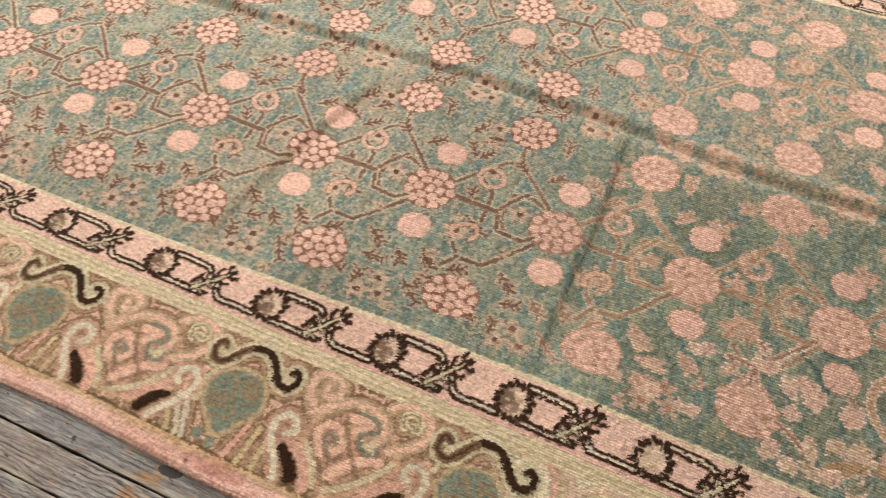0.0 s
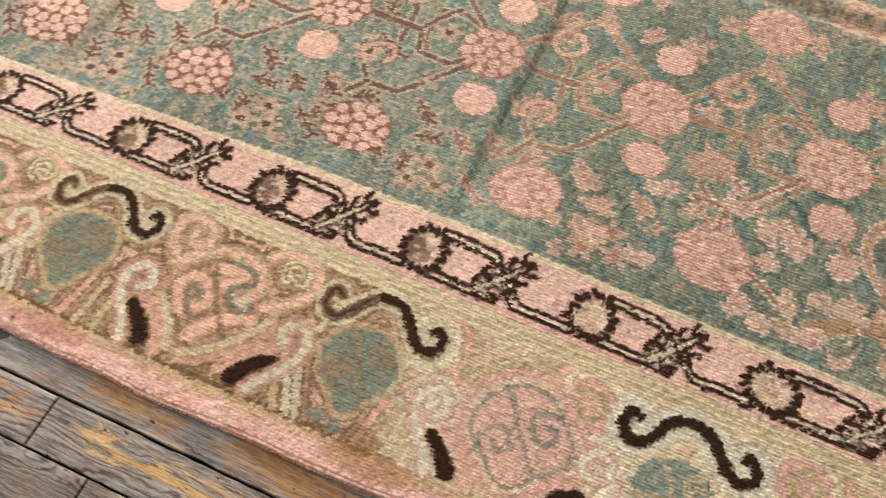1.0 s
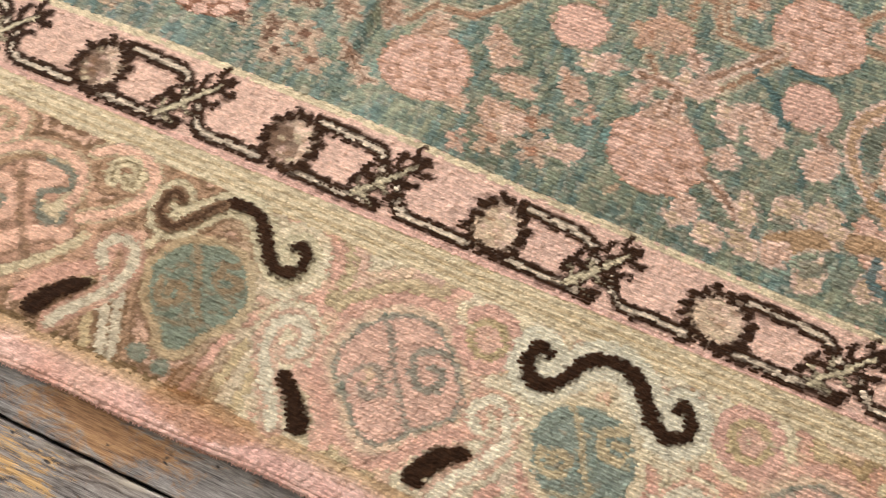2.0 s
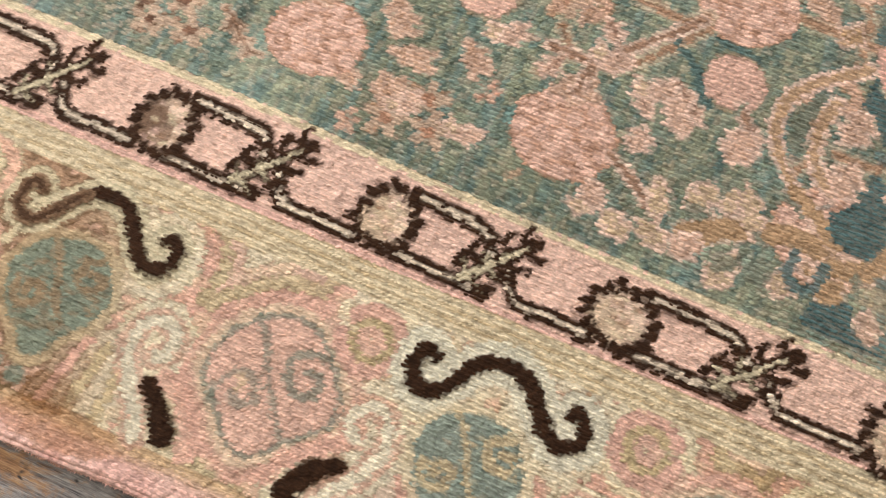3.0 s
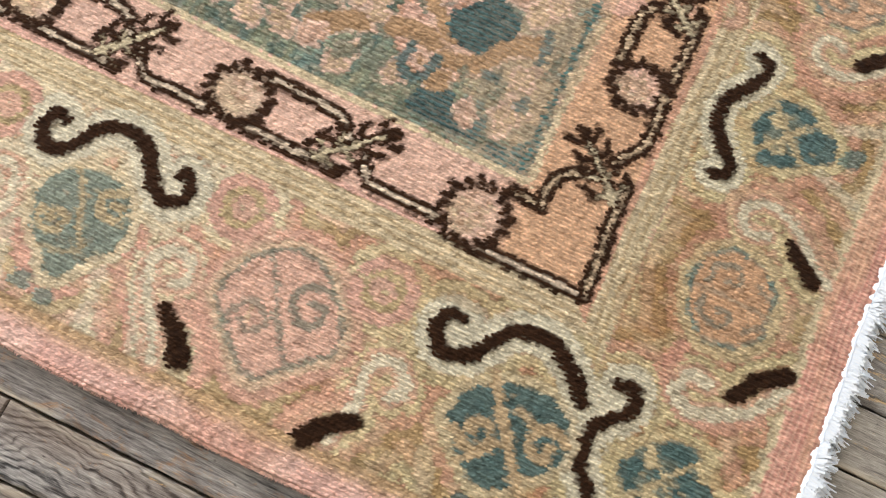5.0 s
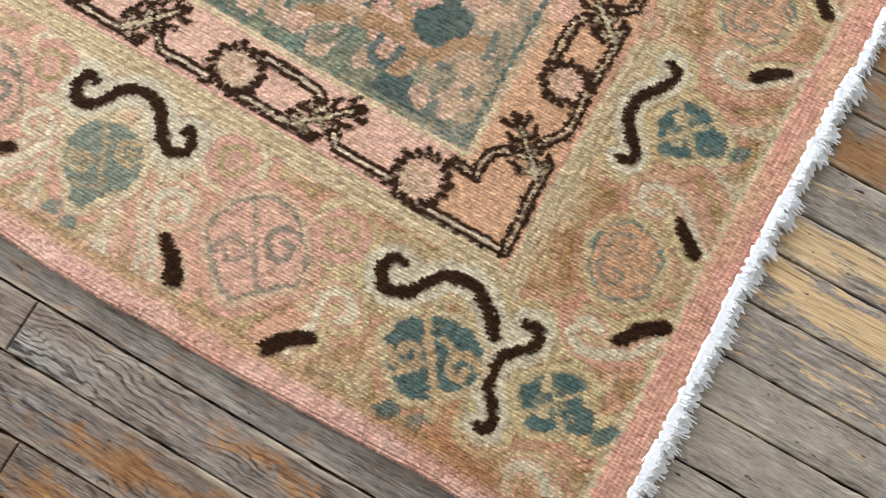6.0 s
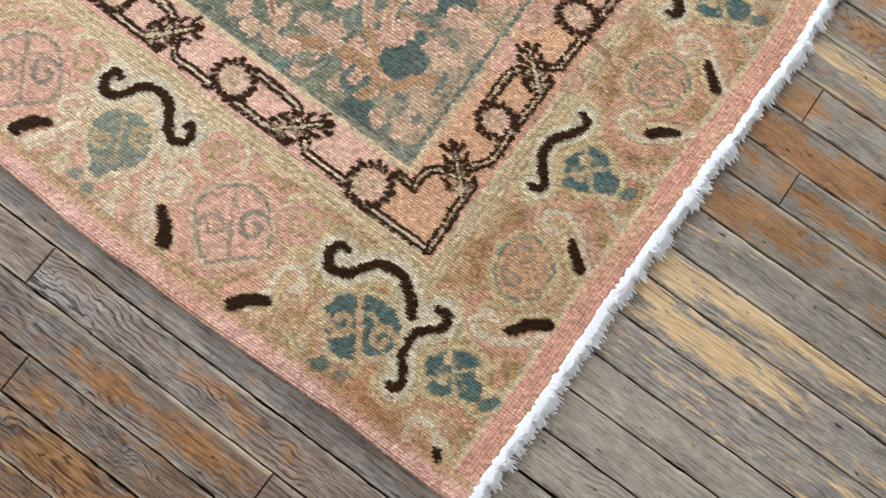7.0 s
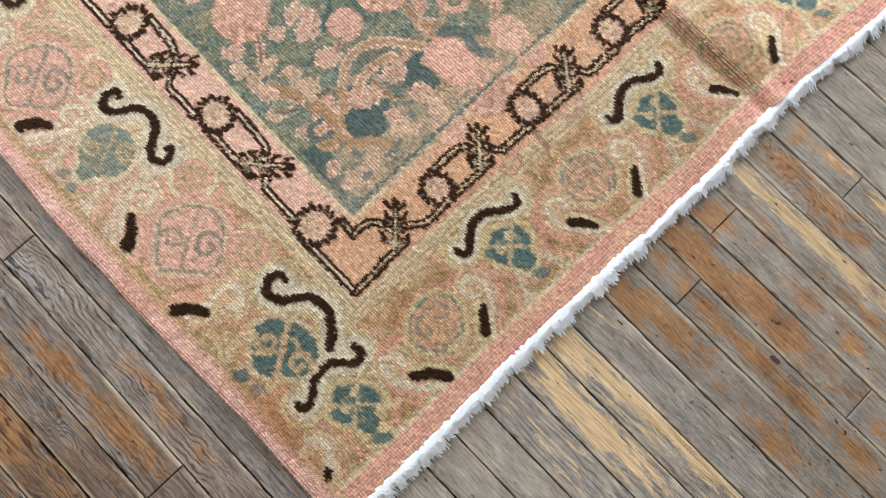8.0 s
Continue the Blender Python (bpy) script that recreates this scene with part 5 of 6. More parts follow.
def rug_shape():
    """Heights and the slight wander of the rug's outline."""
    z = 0.0095 + PILE + 0.0010 * fbm(X, Y, 0.20, 0.16, 111) + 0.0005 * knot_random(6)
    # folds from packing: one along the middle, two across
    along = Y - (0.566 - 0.014 * smooth(-0.65, -0.40, X) + 0.008 * np.sin(X * 5))
    rough_ = 0.5 + fbm(X, Y, 0.14, 0.14, 171)
    z += rough_ * (0.0066 * np.exp(-((along - 0.022) / 0.019) ** 2) - 0.0068 * np.exp(-(along / 0.012) ** 2))
    across = X + 0.638 + 0.004 * np.sin(Y * 14)
    z -= 1.1 * rough_ * (0.0065 * smooth(-0.007, 0.008, across) * smooth(0.13, 0.02, across) + 0.0025 * np.exp(-(across / 0.007) ** 2)) * smooth(0.0, 0.08, Y) * smooth(0.60, 0.45, Y)
    bend = X + 1.205 - 0.28 * np.clip(Y - 0.05, 0, 0.5) ** 1.4
    z -= 1.2 * rough_ * (0.0070 * smooth(-0.016, 0.016, bend) * smooth(0.16, 0.03, bend) + 0.0020 * np.exp(-(bend / 0.012) ** 2)) * smooth(-0.02, 0.1, Y) * smooth(0.56, 0.4, Y)
    z = np.maximum(z, 0.0024)
    ripple = smooth(-0.5, 0.25, X) * smooth(0.45, 0.65, Y)
    z += 0.004 * ripple * np.exp(-((Y - 0.60 - 0.5 * (X - 0.15)) / 0.045) ** 2)
    rim = np.minimum(np.minimum(X - xs[0], END - X), np.minimum(Y - SIDE, FIELD_W - SIDE - Y))
    z -= 0.0035 * (1 - smooth(0.0, 0.006, rim)) * (X < END - 0.007)
    px = X + smooth(0.0, 0.12, X) * (0.003 + 0.011 * smooth(0.05, 0.38, Y) + 0.022 * smooth(0.55, 0.92, Y) + 0.0020 * (value_noise(X * 0, Y, 1, 0.05, 121) - 0.5) * 2)
    bow = 0.017 * np.exp(-((X + 0.72) / 0.42) ** 2)
    py = Y + bow * np.exp(-((Y - 0.01) / 0.055) ** 2)
    py = py + (1 - smooth(-0.30, -0.24, Y)) * (0.0035 * np.sin(X * 9.0) + 0.004 * (value_noise(X, Y * 0, 0.06, 1, 131) - 0.5))
    return px, py, z


PX, PY, PZ = rug_shape()


def end_shift(y):
    """Where the rug's short end lies at y."""
    j = min(int(np.searchsorted(ys, y)), len(ys) - 1)
    return PX[j, -1], PY[j, -1]


rug = tagged(new("rug"), "worn wool rug with teal pomegranate field and pink borders on floor", "rug")


KNOT_X, KNOT_Y = 0.0038, 0.0038
CLOSE = smooth(-1.10, -0.85, X) * smooth(0.72, 0.52, Y) * (X < 0.262) * (1 - smooth(-0.1, -0.2, X) * smooth(0.50, 0.535, Y))      # where the camera passes near enough to tell knots apart


def pile_knots(keep, seed, pitch=KNOT_Y, thick=1.0):
    """The knots of the part of the rug that is seen closest: each a low dome of wool, in rows that wander a little."""
    r = np.random.default_rng(seed)
    gx, gy = np.meshgrid(np.arange(-1.10, 0.262, KNOT_X), np.arange(SIDE + 0.002, 0.72, pitch))
    gx = gx + (r.uniform(-0.45, 0.45, gx.shape[0]) * KNOT_X)[:, None] + r.uniform(-0.0004, 0.0004, gx.shape)
    gy = gy + 0.0030 * (fbm(gx, gy, 0.09, 0.30, 181) - 0.5) + r.uniform(-0.0002, 0.0002, gx.shape)
    x, y = gx.ravel(), gy.ravel()
    i = np.clip(np.searchsorted(xs, x), 1, len(xs) - 2)
    j = np.clip(np.searchsorted(ys, y), 1, len(ys) - 2)
    ok = keep[j, i] & (r.random(x.shape) < 0.97 * CLOSE[j, i])
    x, y, i, j = x[ok], y[ok], i[ok], j[ok]
    n = len(x)
    dx, dy, z = PX[j, i] - xs[i], PY[j, i] - ys[j], PZ[j, i]
    rubbed = smooth(0.30, 0.70, fbm(x, y, 0.06, 0.06, 187))                # the pile is lower where feet have rubbed it
    low = (1.0 - 0.35 * rubbed) * thick * (1 - 0.4 * smooth(-0.45, -0.70, x))
    a = 0.10 + 0.9 * (fbm(x, y, 0.08, 0.08, 191) - 0.5) + r.normal(0, 0.16, n)
    long, wide = r.uniform(0.0024, 0.0036, n) * (1 + 0.5 * (thick - 1)), r.uniform(0.0013, 0.0017, n) * thick
    loose = r.random(n) < 0.05                                             # a few strands stand out of their knot
    long, wide = np.where(loose, long * 1.35, long), np.where(loose, wide * 0.6, wide)
    rise = r.uniform(0.0006, 0.0011, n) * low
    c, q = np.cos(a), np.sin(a)

    def at(u, v, h):
        return np.stack([x + dx + u * c - v * q, y + dy + u * q + v * c, z + h], 1)
    rim = [at(long * math.cos(t), wide * math.sin(t), -0.0003 + 0 * long) for t in np.arange(6) * math.pi / 3]
    co = np.stack(rim + [at(long * r.uniform(-0.1, 0.7, n), 0 * long, rise)], 1)
    tri = np.array([(k, (k + 1) % 6, 6) for k in range(6)])
    faces = (np.arange(n)[:, None, None] * 7 + tri[None]).reshape(-1, 3)
    dye = C[j, i] * (1.095 + 0.025 * ((x < 0) & (y > 0)) - 0.05 * smooth(0.0, 0.08, x) - 0.04 * smooth(-0.45, -0.70, x) + r.normal(0, 1, n) * (0.038 + 0.016 * smooth(-0.15, 0.05, x)) * (1 - 0.5 * smooth(-0.45, -0.70, x))).clip(0.84, 1.22)[:, None]
    return co.reshape(-1, 3), faces, np.repeat(dye, 7, axis=0)


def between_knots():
    """Shade between the knots, painted as a darker dye, and the pale foundation that shows in the worn field."""
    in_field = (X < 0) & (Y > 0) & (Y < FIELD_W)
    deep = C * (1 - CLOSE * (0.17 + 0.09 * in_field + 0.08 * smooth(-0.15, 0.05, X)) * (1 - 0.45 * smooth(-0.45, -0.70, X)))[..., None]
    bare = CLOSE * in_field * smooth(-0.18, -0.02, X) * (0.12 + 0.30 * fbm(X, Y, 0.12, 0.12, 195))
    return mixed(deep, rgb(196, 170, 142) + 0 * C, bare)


SHADED_WOOL = between_knots()


def knotted(name, keep, label, tufts=0, pitch=KNOT_Y, thick=1.0):
    """The knots for which keep is true, as one mesh with their dye."""
    nx = X.shape[1]
    quad = keep[:-1, :-1]
    j, i = np.nonzero(quad)
    a = j * nx + i
    faces = np.stack([a, a + 1, a + nx + 1, a + nx], 1)
    used, inverse = np.unique(faces, return_inverse=True)
    faces = inverse.reshape(-1, 4).astype(np.int32)
    co = np.stack([PX.ravel()[used], PY.ravel()[used], PZ.ravel()[used]], 1).astype(np.float32)
    shades = SHADED_WOOL.reshape(-1, 3)[used]
    weave = 1 - 0.8 * CLOSE.ravel()[used]
    corners, starts = faces.ravel(), np.arange(0, faces.size, 4)
    flat = np.ones(len(faces), bool)
    if tufts:
        tco, tri, tdye = pile_knots(keep, tufts, pitch, thick)
        starts = np.concatenate([starts, len(corners) + np.arange(0, tri.size, 3)])
        corners = np.concatenate([corners, (tri + len(co)).ravel()])
        co, shades = np.concatenate([co, tco]), np.concatenate([shades, tdye])
        weave = np.concatenate([weave, np.zeros(len(tdye))])
        flat = np.concatenate([flat, np.ones(len(tri), bool)])
    me = bpy.data.meshes.new(name)
    me.vertices.add(len(co))
    me.vertices.foreach_set("co", co.astype(np.float32).ravel())
    me.loops.add(len(corners))
    me.loops.foreach_set("vertex_index", corners.astype(np.int32))
    me.polygons.add(len(starts))
    me.polygons.foreach_set("loop_start", starts.astype(np.int32))
    me.update(calc_edges=True)
    me.polygons.foreach_set("use_smooth", flat)
    dye = me.attributes.new("dye", "FLOAT_COLOR", "POINT")
    rgba = np.ones((len(co), 4), np.float32)
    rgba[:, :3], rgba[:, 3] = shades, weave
    dye.data.foreach_set("color", rgba.ravel())
    me.materials.append(WOOL)
    ob = new(name, me)
    ob.parent = rug
    return tagged(ob, label)


OUT = np.maximum(np.maximum(X, -Y), Y - FIELD_W) + 1e-6
end_part = X >= 0.262
side_lo, side_hi = (Y < -0.270) & ~end_part, (Y >= FIELD_W + 0.270) & ~end_part
guard_part = (OUT > 0) & (OUT < 0.078)
field_part = OUT <= 0
knotted("field", field_part, "worn teal wool field with rosettes, fruit and stems", 201, 0.0046, 1.18)
knotted("guard_border", guard_part & ~field_part, "pink border with dark brown beaded rings and fronds", 202)
knotted("main_border", (OUT >= 0.078) & ~end_part & ~side_lo & ~side_hi, "tan border with brown scrolls and teal pomegranates", 203)
knotted("side_band", side_lo, "pink wool edge band", 204)
knotted("side_band", side_hi, "pink wool edge band")
knotted("end_band", end_part, "ribbed pink flat-woven end band")


def backing():
    """The sides of the rug, down to the floor, and its back."""
    ring = [(j, 0) for j in range(0, len(ys), 4)] + [(len(ys) - 1, i) for i in range(0, len(xs), 4)] + [(j, len(xs) - 1) for j in range(len(ys) - 1, -1, -4)] + [(0, i) for i in range(len(xs) - 1, -1, -4)]
    bm = bmesh.new()
    lo, hi = [], []
    for j, i in ring:
        lo.append(bm.verts.new((PX[j, i], PY[j, i], 0.0012)))
        hi.append(bm.verts.new((PX[j, i], PY[j, i], PZ[j, i] - 0.0003)))
    n = len(ring)
    for k in range(n):
        q = (k + 1) % n
        bm.faces.new((lo[k], hi[k], hi[q], lo[q]))
    bm.faces.new(lo)
    bmesh.ops.recalc_face_normals(bm, faces=bm.faces)
    return part("backing", bm, JUTE, rug, "plain woven back and edge")


backing()


# ---- fuzz along the long side
def edge_fuzz():
    r = random.Random(3)
    bm = bmesh.new()
    dye = bm.verts.layers.float_color.new("dye")
    for k in range(4200):
        x = r.uniform(-1.6, 0.298)
        i = min(int(np.searchsorted(xs, x)), len(xs) - 1)
        px, py = x, PY[0, i]
        ln, a = r.uniform(0.0008, 0.0030), r.uniform(-0.9, 0.9) - math.pi / 2
        z = r.uniform(0.001, 0.006)
        w = r.uniform(0.0006, 0.0014)
        base = C[min(r.randrange(3, 9), len(ys) - 1), i] * r.uniform(1.0, 1.25)
        v = [bm.verts.new((px - w, py + 0.001, z)), bm.verts.new((px + w, py + 0.001, z)), bm.verts.new((px + ln * math.cos(a), py + ln * math.sin(a), z + r.uniform(-0.001, 0.0015)))]
        for q in v:
            q[dye] = (*[float(t) for t in base], 1.0)
        bm.faces.new(v)
    ob = part("edge_fuzz", bm, WOOL, rug, "frayed pink wool fibres")
    return tagged(ob, kind="stuff")


edge_fuzz()


# ---- the white overcast cord and its tufts
def fringe_cord():
    bm = bmesh.new()
    rows_y = np.arange(SIDE, FIELD_W - SIDE, 0.0025)
    r = random.Random(5)
    last = None
    for k, y in enumerate(rows_y):
        ex, ey = end_shift(y)
        wob = 0.0005 * math.sin(k * 1.5) + 0.0006 * math.sin(k * 0.37) + r.uniform(-0.0006, 0.0006)
        ring = [bm.verts.new((ex + dx + wob * f, ey, z)) for dx, z, f in ((-0.0045, 0.0096, 0.9), (0.0, 0.0108 + wob * 0.5, 0.4), (0.0060, 0.0104 + wob, 0.4), (0.0090, 0.0084 + wob, 0.8), (0.0110, 0.0050, 1.4), (-0.003, 0.0012, 0))]
        if last:
            for a in range(6):
                b = (a + 1) % 6
                bm.faces.new((last[a], last[b], ring[b], ring[a]))
        else:
            bm.faces.new(ring)
        last = ring
    bm.faces.new(last)
    bmesh.ops.recalc_face_normals(bm, faces=bm.faces)
    for f in bm.faces:
        f.smooth = True
    return part("fringe", bm, COTTON, rug, "white cotton overcast cord with short frayed tufts")


def tuft_mesh(seed):
    r = random.Random(seed)
    bm = bmesh.new()
    lean = r.uniform(-0.3, 0.3)
    for s in range(64):
        a = lean + r.uniform(-0.3, 0.3)
        ln = r.choice((0.8, 1.0, 1.0, 1.15)) * r.uniform(0.008, 0.0185)
        y0, z0 = r.uniform(-0.0048, 0.0048), r.uniform(0.0092, 0.0112)
        w = r.uniform(0.0005, 0.0010)
        mid = (0.5 * ln * math.cos(a), y0 + 0.5 * ln * math.sin(a), z0 + r.uniform(-0.0010, 0.0010))
        tip = (ln * math.cos(a + r.uniform(-0.2, 0.2)), y0 + ln * math.sin(a) + r.uniform(-0.001, 0.001), max(0.001, z0 - r.uniform(0.005, 0.0085)))
        rings_ = []
        for c, q in (((0, y0, z0), w), (mid, w * 1.1), (tip, w * 0.75)):
            rings_.append([bm.verts.new((c[0], c[1] + q * math.cos(t), c[2] + q * math.sin(t))) for t in (0.5, 2.6, 4.7)])
        for p, q in zip(rings_, rings_[1:]):
            for i in range(3):
                bm.faces.new((p[i], p[(i + 1) % 3], q[(i + 1) % 3], q[i]))
        bm.faces.new(rings_[-1])
    bmesh.ops.recalc_face_normals(bm, faces=bm.faces)
    me = bpy.data.meshes.new("tuft")
    bm.to_mesh(me)
    bm.free()
    me.materials.append(COTTON)
    return me


fringe = fringe_cord()
tufts = [tuft_mesh(40 + i) for i in range(7)]
r = random.Random(9)
y = SIDE + 0.003
while y < FIELD_W - SIDE - 0.003:
    ob = new("tuft", r.choice(tufts))
    ex, ey = end_shift(y)
    ob.matrix_world = pose(ex - 0.0006 + r.uniform(-0.0006, 0.0006), ey, 0.0012, 0, 0, r.uniform(-12, 12)) @ Matrix.Diagonal((r.choice((0.75, 0.9, 1.0, 1.1, 1.3)) * r.uniform(0.92, 1.1), r.uniform(0.9, 1.2), 1.0, 1))
    ob.parent = fringe
    y += r.uniform(0.0050, 0.0066) if y < 0.95 else 0.009


def stitching():
    bm = bmesh.new()
    for y in np.arange(SIDE + 0.004, FIELD_W - SIDE, 0.0098):
        ex, ey = end_shift(y)
        slip = 0.0006 * math.sin(37.0 * y)
        box(bm, ex + 0.0030 + slip, ex + 0.0041 + slip, ey - 0.0012, ey + 0.0014, 0.0098, 0.0122)
    return tagged(part("stitching", bm, THREAD, rug, "small grey stitches"), kind="stuff")


stitching()

# ---------------------------------------------------------------- the floor of oak strips, last
PITCH, GAP = 0.0585, 0.0015
floor_bm = bmesh.new()
box(floor_bm, X0 - 0.2, X1 + 0.2, Y0 - 0.2, Y1 + 0.2, -0.08, -0.016)
floor = tagged(part("floor", floor_bm, DARK), "old narrow oak strip floor, grey and worn with amber patches", "floor", kind="structure")


def strip(bm, x0, x1, y0, y1, dz=0.0, cells=1, rows_=1):
    """A floor strip with eased edges; its top may be divided to carry the worn finish."""
    e = 0.0012
    xc = [x0 + e + (x1 - x0 - 2 * e) * i / cells for i in range(cells + 1)]
    yc = [y0 + e + (y1 - y0 - 2 * e) * j / rows_ for j in range(rows_ + 1)]
    top = [[bm.verts.new((x, y, dz)) for x in xc] for y in yc]
    for j in range(rows_):
        for i in range(cells):
            bm.faces.new((top[j][i], top[j][i + 1], top[j + 1][i + 1], top[j + 1][i]))
    rim = top[0][:-1] + [q[-1] for q in top][:-1] + top[-1][:0:-1] + [q[0] for q in top][:0:-1]
    out = []
    for v in rim:
        x = x0 if abs(v.co.x - xc[0]) < 1e-7 else x1 if abs(v.co.x - xc[-1]) < 1e-7 else v.co.x
        y = y0 if abs(v.co.y - yc[0]) < 1e-7 else y1 if abs(v.co.y - yc[-1]) < 1e-7 else v.co.y
        out.append((x, y))
    if rows_ > 1:
        worn_edge = random.Random(int(abs(x0) * 9973) + int((y0 + 9) * 7919))
        chip = 0
        for k, v in enumerate(rim):
            if abs(v.co.x - xc[0]) < 1e-7 or abs(v.co.x - xc[-1]) < 1e-7:
                continue
            way = 1 if abs(v.co.y - yc[0]) < 1e-7 else -1
            chip = chip - 1 if chip > 0 else worn_edge.randrange(1, 5) if worn_edge.random() < 0.06 else 0
            v.co.y += way * worn_edge.uniform(-0.0004, 0.0007) + (0.0012 * way if chip else 0.0)
            v.co.z -= worn_edge.uniform(0.0008, 0.0018) if chip else worn_edge.uniform(0.0, 0.0003)
            out[k] = (out[k][0], out[k][1] + way * (worn_edge.uniform(-0.0002, 0.0006) + (0.0008 if chip else 0.0)))
    mid = [bm.verts.new((x, y, dz - e - (0.0010 if rows_ > 1 else 0.0))) for x, y in out]
    low = [bm.verts.new((x, y, -0.0155)) for x, y in out]
    n = len(rim)
    for i in range(n):
        j = (i + 1) % n
        bm.faces.new((rim[j], rim[i], mid[i], mid[j]))
        bm.faces.new((mid[j], mid[i], low[i], low[j]))


# where the seams stray from an even pitch
SEAM = {-1: -0.4640, 1: -0.3430, 6: -0.0530, 9: 0.1180, 10: 0.1820, 11: 0.2460, 15: 0.4850, 16: 0.5450}


def seam(n):
    return SEAM.get(n, -0.400 + PITCH * n)


# board ends that show, by row of boards counted from the one at y = -0.40
ENDS = {0: (-0.926, -0.296), -1: (0.093,), -2: (-0.234,), 8: (0.692,), 11: (0.4155,), 12: (0.692,), 13: (0.381,), 16: (0.482,)}
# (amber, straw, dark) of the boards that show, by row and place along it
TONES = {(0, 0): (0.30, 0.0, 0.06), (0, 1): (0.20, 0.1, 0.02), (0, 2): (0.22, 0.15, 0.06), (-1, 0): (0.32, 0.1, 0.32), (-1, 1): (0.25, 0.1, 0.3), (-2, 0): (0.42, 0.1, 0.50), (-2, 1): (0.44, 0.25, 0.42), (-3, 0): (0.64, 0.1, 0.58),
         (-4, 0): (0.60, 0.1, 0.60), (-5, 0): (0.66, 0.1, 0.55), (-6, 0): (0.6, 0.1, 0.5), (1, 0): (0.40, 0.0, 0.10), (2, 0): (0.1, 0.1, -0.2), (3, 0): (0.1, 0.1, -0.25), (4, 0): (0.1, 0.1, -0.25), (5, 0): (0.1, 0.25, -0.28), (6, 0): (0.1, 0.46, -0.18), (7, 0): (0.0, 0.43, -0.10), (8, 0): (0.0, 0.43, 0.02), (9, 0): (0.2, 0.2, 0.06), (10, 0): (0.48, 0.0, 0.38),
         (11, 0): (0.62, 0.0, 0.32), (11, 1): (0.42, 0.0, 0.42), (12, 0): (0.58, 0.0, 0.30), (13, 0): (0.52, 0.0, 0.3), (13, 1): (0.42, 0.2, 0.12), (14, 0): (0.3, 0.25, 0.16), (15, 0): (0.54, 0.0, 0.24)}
# patches of old varnish by row: (x, half length, across, half width), across from 0 to 1
AMBER = {0: ((-0.97, 0.04, 0.6, 0.3), (-1.06, 0.03, 0.67, 0.2), (-0.07, 0.028, 0.6, 0.25), (-0.02, 0.035, 0.7, 0.25), (0.025, 0.028, 0.5, 0.25), (0.105, 0.03, 0.48, 0.3)),
         1: ((-0.869, 0.035, 0.5, 0.35), (-0.811, 0.025, 0.31, 0.25), (-0.70, 0.05, 0.5, 0.35), (-0.63, 0.05, 0.4, 0.3), (-1.055, 0.02, 0.16, 0.2)),
         -1: ((-0.167, 0.05, 0.46, 0.3), (-0.117, 0.03, 0.56, 0.35), (-0.059, 0.035, 0.6, 0.3), (-0.01, 0.035, 0.6, 0.35), (0.05, 0.04, 0.6, 0.35)), -2: ((-0.19, 0.03, 0.4, 0.35),), -3: ((-0.12, 0.05, 0.6, 0.5),),
         10: ((0.36, 0.04, 0.3, 0.4), (0.43, 0.07, 0.6, 0.3), (0.64, 0.04, 0.35, 0.3)), 11: ((0.45, 0.06, 0.48, 0.22), (0.55, 0.06, 0.48, 0.25), (0.64, 0.05, 0.42, 0.25), (0.74, 0.04, 0.5, 0.3)),
         12: ((0.366, 0.05, 0.4, 0.4), (0.43, 0.06, 0.25, 0.3), (0.50, 0.05, 0.6, 0.35), (0.56, 0.03, 0.44, 0.25), (0.735, 0.03, 0.4, 0.3)), 13: ((0.366, 0.03, 0.42, 0.4), (0.55, 0.03, 0.5, 0.3), (0.634, 0.02, 0.45, 0.25)),
         14: ((0.41, 0.05, 0.0, 0.3), (0.62, 0.10, 0.30, 0.22), (0.55, 0.06, 0.95, 0.12)), 15: ((0.38, 0.03, 0.6, 0.3), (0.48, 0.05, 0.54, 0.3))}
OCHRE = {16: ((0.369, 0.02, 0.5, 0.3), (0.43, 0.04, 0.57, 0.3), (0.53, 0.04, 0.6, 0.35))}
STRAW = {0: ((-0.875, 0.04, 0.6, 0.36), (-0.80, 0.06, 0.58, 0.36), (-0.72, 0.06, 0.6, 0.36)), -2: ((-0.180, 0.018, 0.4, 0.12),),
         7: ((0.34, 0.04, 0.77, 0.25), (0.40, 0.05, 0.5, 0.30), (0.46, 0.03, 0.4, 0.30), (0.51, 0.07, 0.6, 0.25)), 8: ((0.34, 0.07, 0.42, 0.30), (0.45, 0.09, 0.58, 0.26), (0.57, 0.10, 0.76, 0.22)),
         9: ((0.37, 0.05, 0.7, 0.2),), 14: ((0.36, 0.10, 0.80, 0.24), (0.48, 0.10, 0.80, 0.26), (0.60, 0.10, 0.84, 0.28)), 16: ((0.43, 0.03, 0.57, 0.2), (0.53, 0.04, 0.6, 0.25))}


def lay_finish(me, n, y0, tone, worked=0.5):
    """Dyes one strip: how much amber or straw varnish is left, and how dark the wood is."""
    co = np.empty(len(me.vertices) * 3, np.float32)
    me.vertices.foreach_get("co", co)
    co = co.reshape(-1, 3)
    across = (co[:, 1] - y0) / PITCH
    rgba = np.ones((len(co), 4), np.float32)
    rgba[:, :3] = tone
    rgba[:, 3] = worked
    for k, kind in ((0, AMBER), (0, OCHRE), (1, STRAW)):
        for x, half, v, wide in kind.get(n, ()):
            rgba[:, k] += (0.60, 0.62)[k] * np.exp(-((co[:, 0] - x) / half) ** 2 - ((across - v) / wide) ** 2)
    np.clip(rgba, -0.3, 1.7, out=rgba)
    me.attributes.new("finish", "FLOAT_COLOR", "POINT").data.foreach_set("color", rgba.ravel())


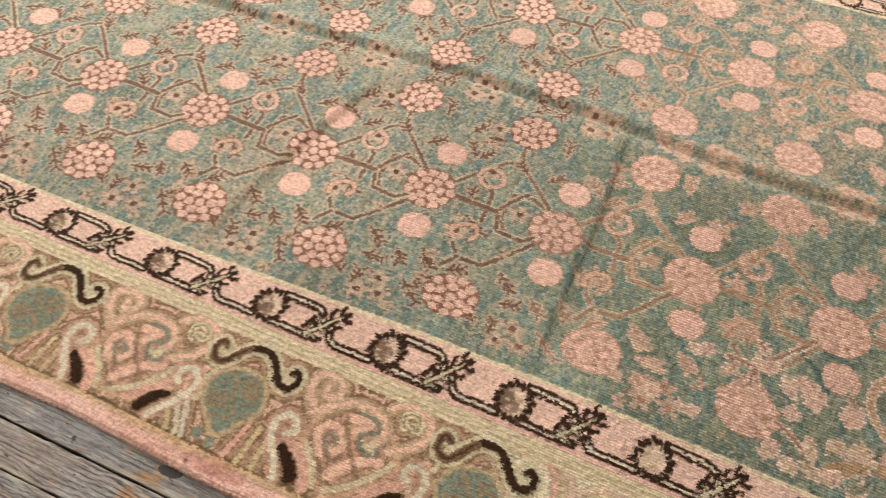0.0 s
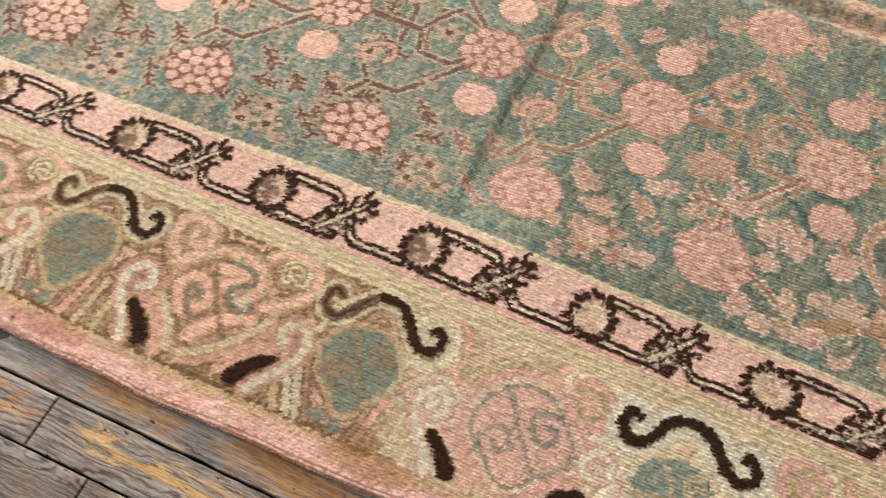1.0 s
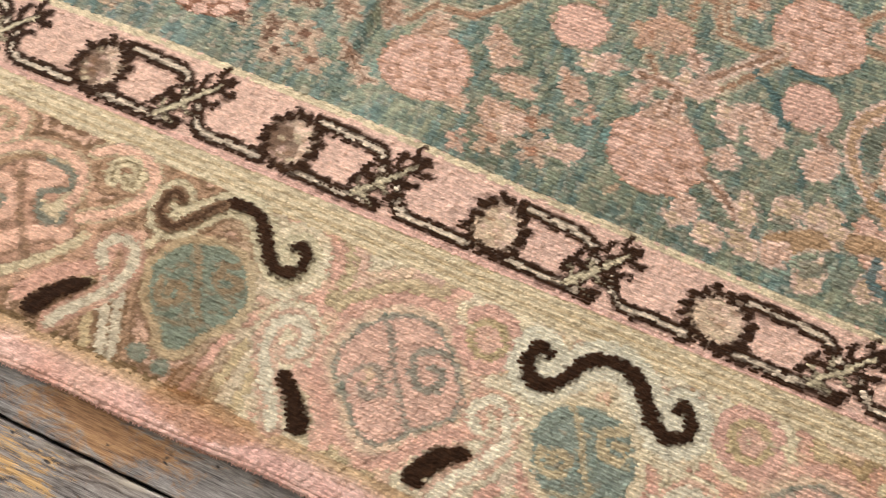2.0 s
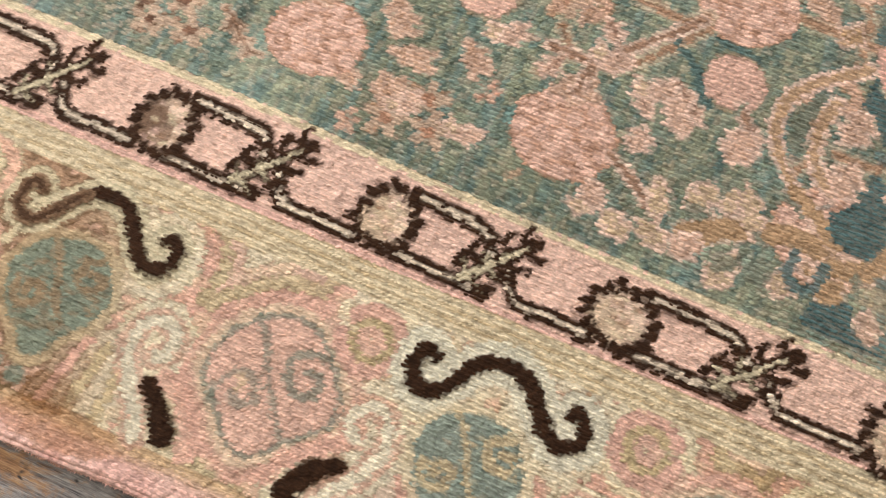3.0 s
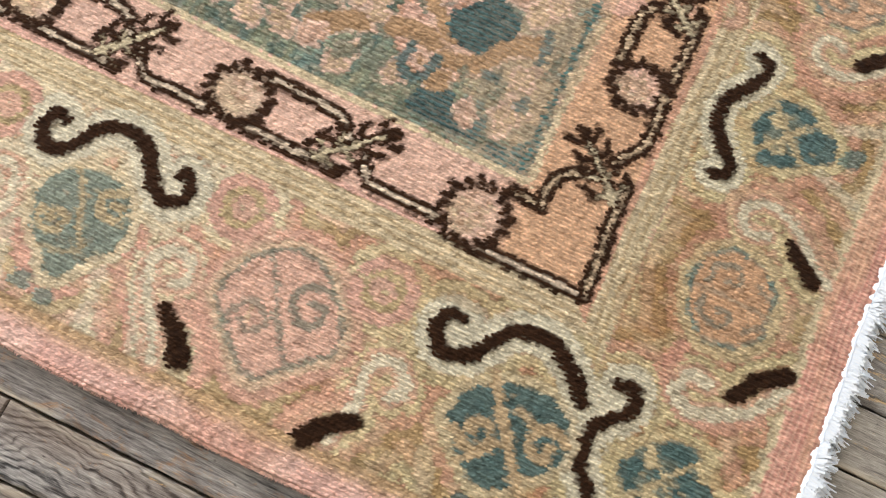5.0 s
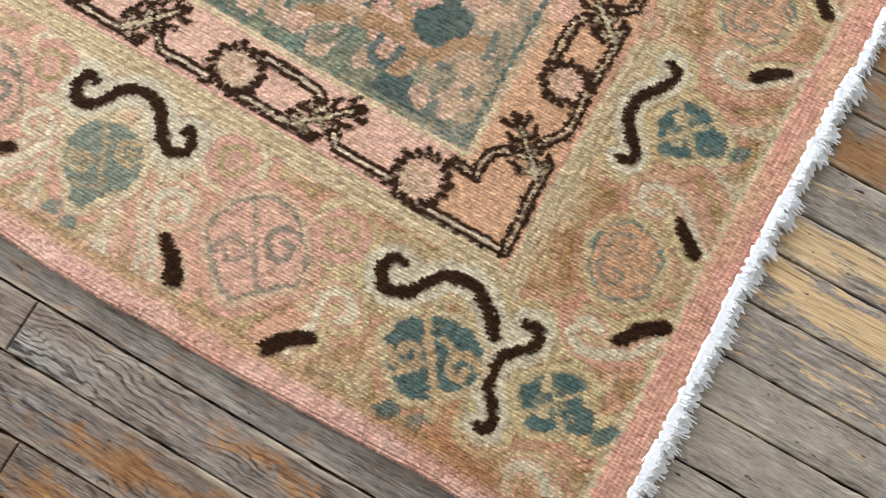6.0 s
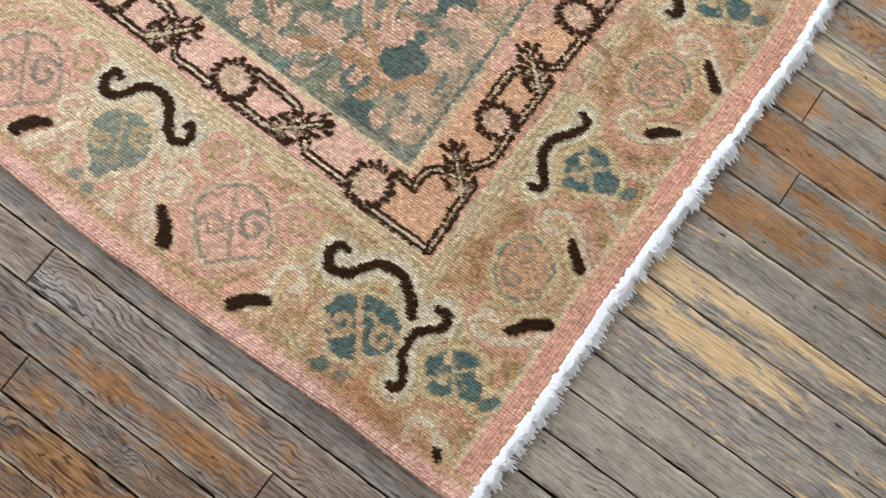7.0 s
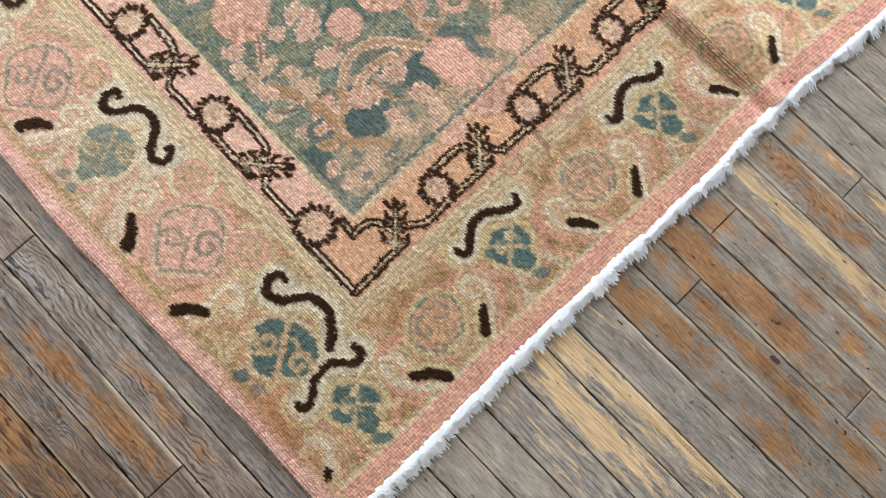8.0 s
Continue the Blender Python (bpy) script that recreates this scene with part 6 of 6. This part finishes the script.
# how deep the weather has opened the grain, row by row
WEATHERED = {1: 0.55, 0: 0.80, -1: 0.90, -2: 1.35, -3: 1.45, 6: 0.48, 7: 0.46, 8: 0.45, 9: 0.45}
r = random.Random(21)
for n in range(-8, 21):
    y0, y1 = seam(n), seam(n + 1)
    gap = 1.1 * GAP if n < 4 else 0.75 * GAP
    ends = list(ENDS.get(n, ()))
    if not ends:
        ends = [-0.9 + r.uniform(-0.5, 0.2), 0.95 + r.uniform(0.0, 0.5)] if n > 1 else [r.uniform(-1.5, -1.2), r.uniform(0.5, 0.9)]
    inner = (n in ENDS)
    lo, hi = [], []
    q = min(ends)
    while q > -2.4:
        q -= r.uniform(0.6, 1.1)
        lo.append(max(q, -2.6))
    q = max(ends)
    while q < 1.5:
        q += r.uniform(0.5, 1.0)
        hi.append(min(q, 1.7))
    cuts = sorted({-2.6, *lo, *ends, *hi, 1.7})
    for a, b in zip(cuts, cuts[1:]):
        if b - a < 0.05:
            continue
        bm = bmesh.new()
        strip(bm, a + 0.0005, b - 0.0005, y0 + gap * r.uniform(0.3, 0.9), y1 - gap * r.uniform(0.3, 0.9), r.uniform(-0.0009, 0.0), max(1, int((b - a) / 0.009)) if b > -1.3 and a < 0.9 else 1, 12 if b > -1.3 and a < 0.9 else 1)
        board = part("floorboard", bm, OAK, floor)
        place = sum(1 for e in ends if e < (a + b) / 2) if inner else 0
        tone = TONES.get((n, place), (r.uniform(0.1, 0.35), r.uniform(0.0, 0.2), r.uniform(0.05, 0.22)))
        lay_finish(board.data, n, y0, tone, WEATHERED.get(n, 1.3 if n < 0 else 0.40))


def far_boards():
    bm = bmesh.new()
    r = random.Random(4)
    for n in range(-52, 60):
        y0 = -0.400 + PITCH * n
        spans = [(X0, X1)] if n < -8 or n > 20 else [(X0, -2.6), (1.7, X1)]
        for a, b in spans:
            while a < b - 0.02:
                q = min(b, a + r.uniform(0.7, 1.6))
                strip(bm, a + 0.0005, q - 0.0005, y0 + GAP / 2, y0 + PITCH - GAP / 2, r.uniform(-0.0006, 0.0))
                a = q
    ob = part("far_floorboards", bm, OAK, floor)
    co = np.empty(len(ob.data.vertices) * 3, np.float32)
    ob.data.vertices.foreach_get("co", co)
    south = smooth(0.9, -1.3, co.reshape(-1, 3)[:, 1])                     # the floor is darker and its grain more open towards the south
    lay_finish(ob.data, 99, 0.0, mixed(np.array((0.25, 0.1, 0.14)), np.array((0.30, 0.1, 0.30)), south), 0.45 + 1.1 * south)
    return tagged(ob, kind="stuff")


far_boards()


def dark_spot(x, y, rx, ry, seed):
    """An uneven dark spot on a board, a hair proud of it."""
    r = random.Random(seed)
    bm = bmesh.new()
    rim = []
    for i in range(18):
        a = 2 * math.pi * i / 18
        q = 1 + 0.25 * math.sin(2 * a + 1) + r.uniform(-0.12, 0.12)
        rim.append(bm.verts.new((x + rx * q * math.cos(a), y + ry * q * math.sin(a), 0.0002)))
    mid = bm.verts.new((x, y, 0.0005))
    for a, b in zip(rim, rim[1:] + rim[:1]):
        bm.faces.new((a, b, mid))
    return part("knot", bm, DARK_SPOT, floor, "dark spot on a grey board")


# a dark spot close to the rug's long side
dark_spot(-1.034, -0.313, 0.014, 0.009, 2)
# a knot in the wood beyond the fringe
dark_spot(0.567, 0.291, 0.007, 0.005, 4)
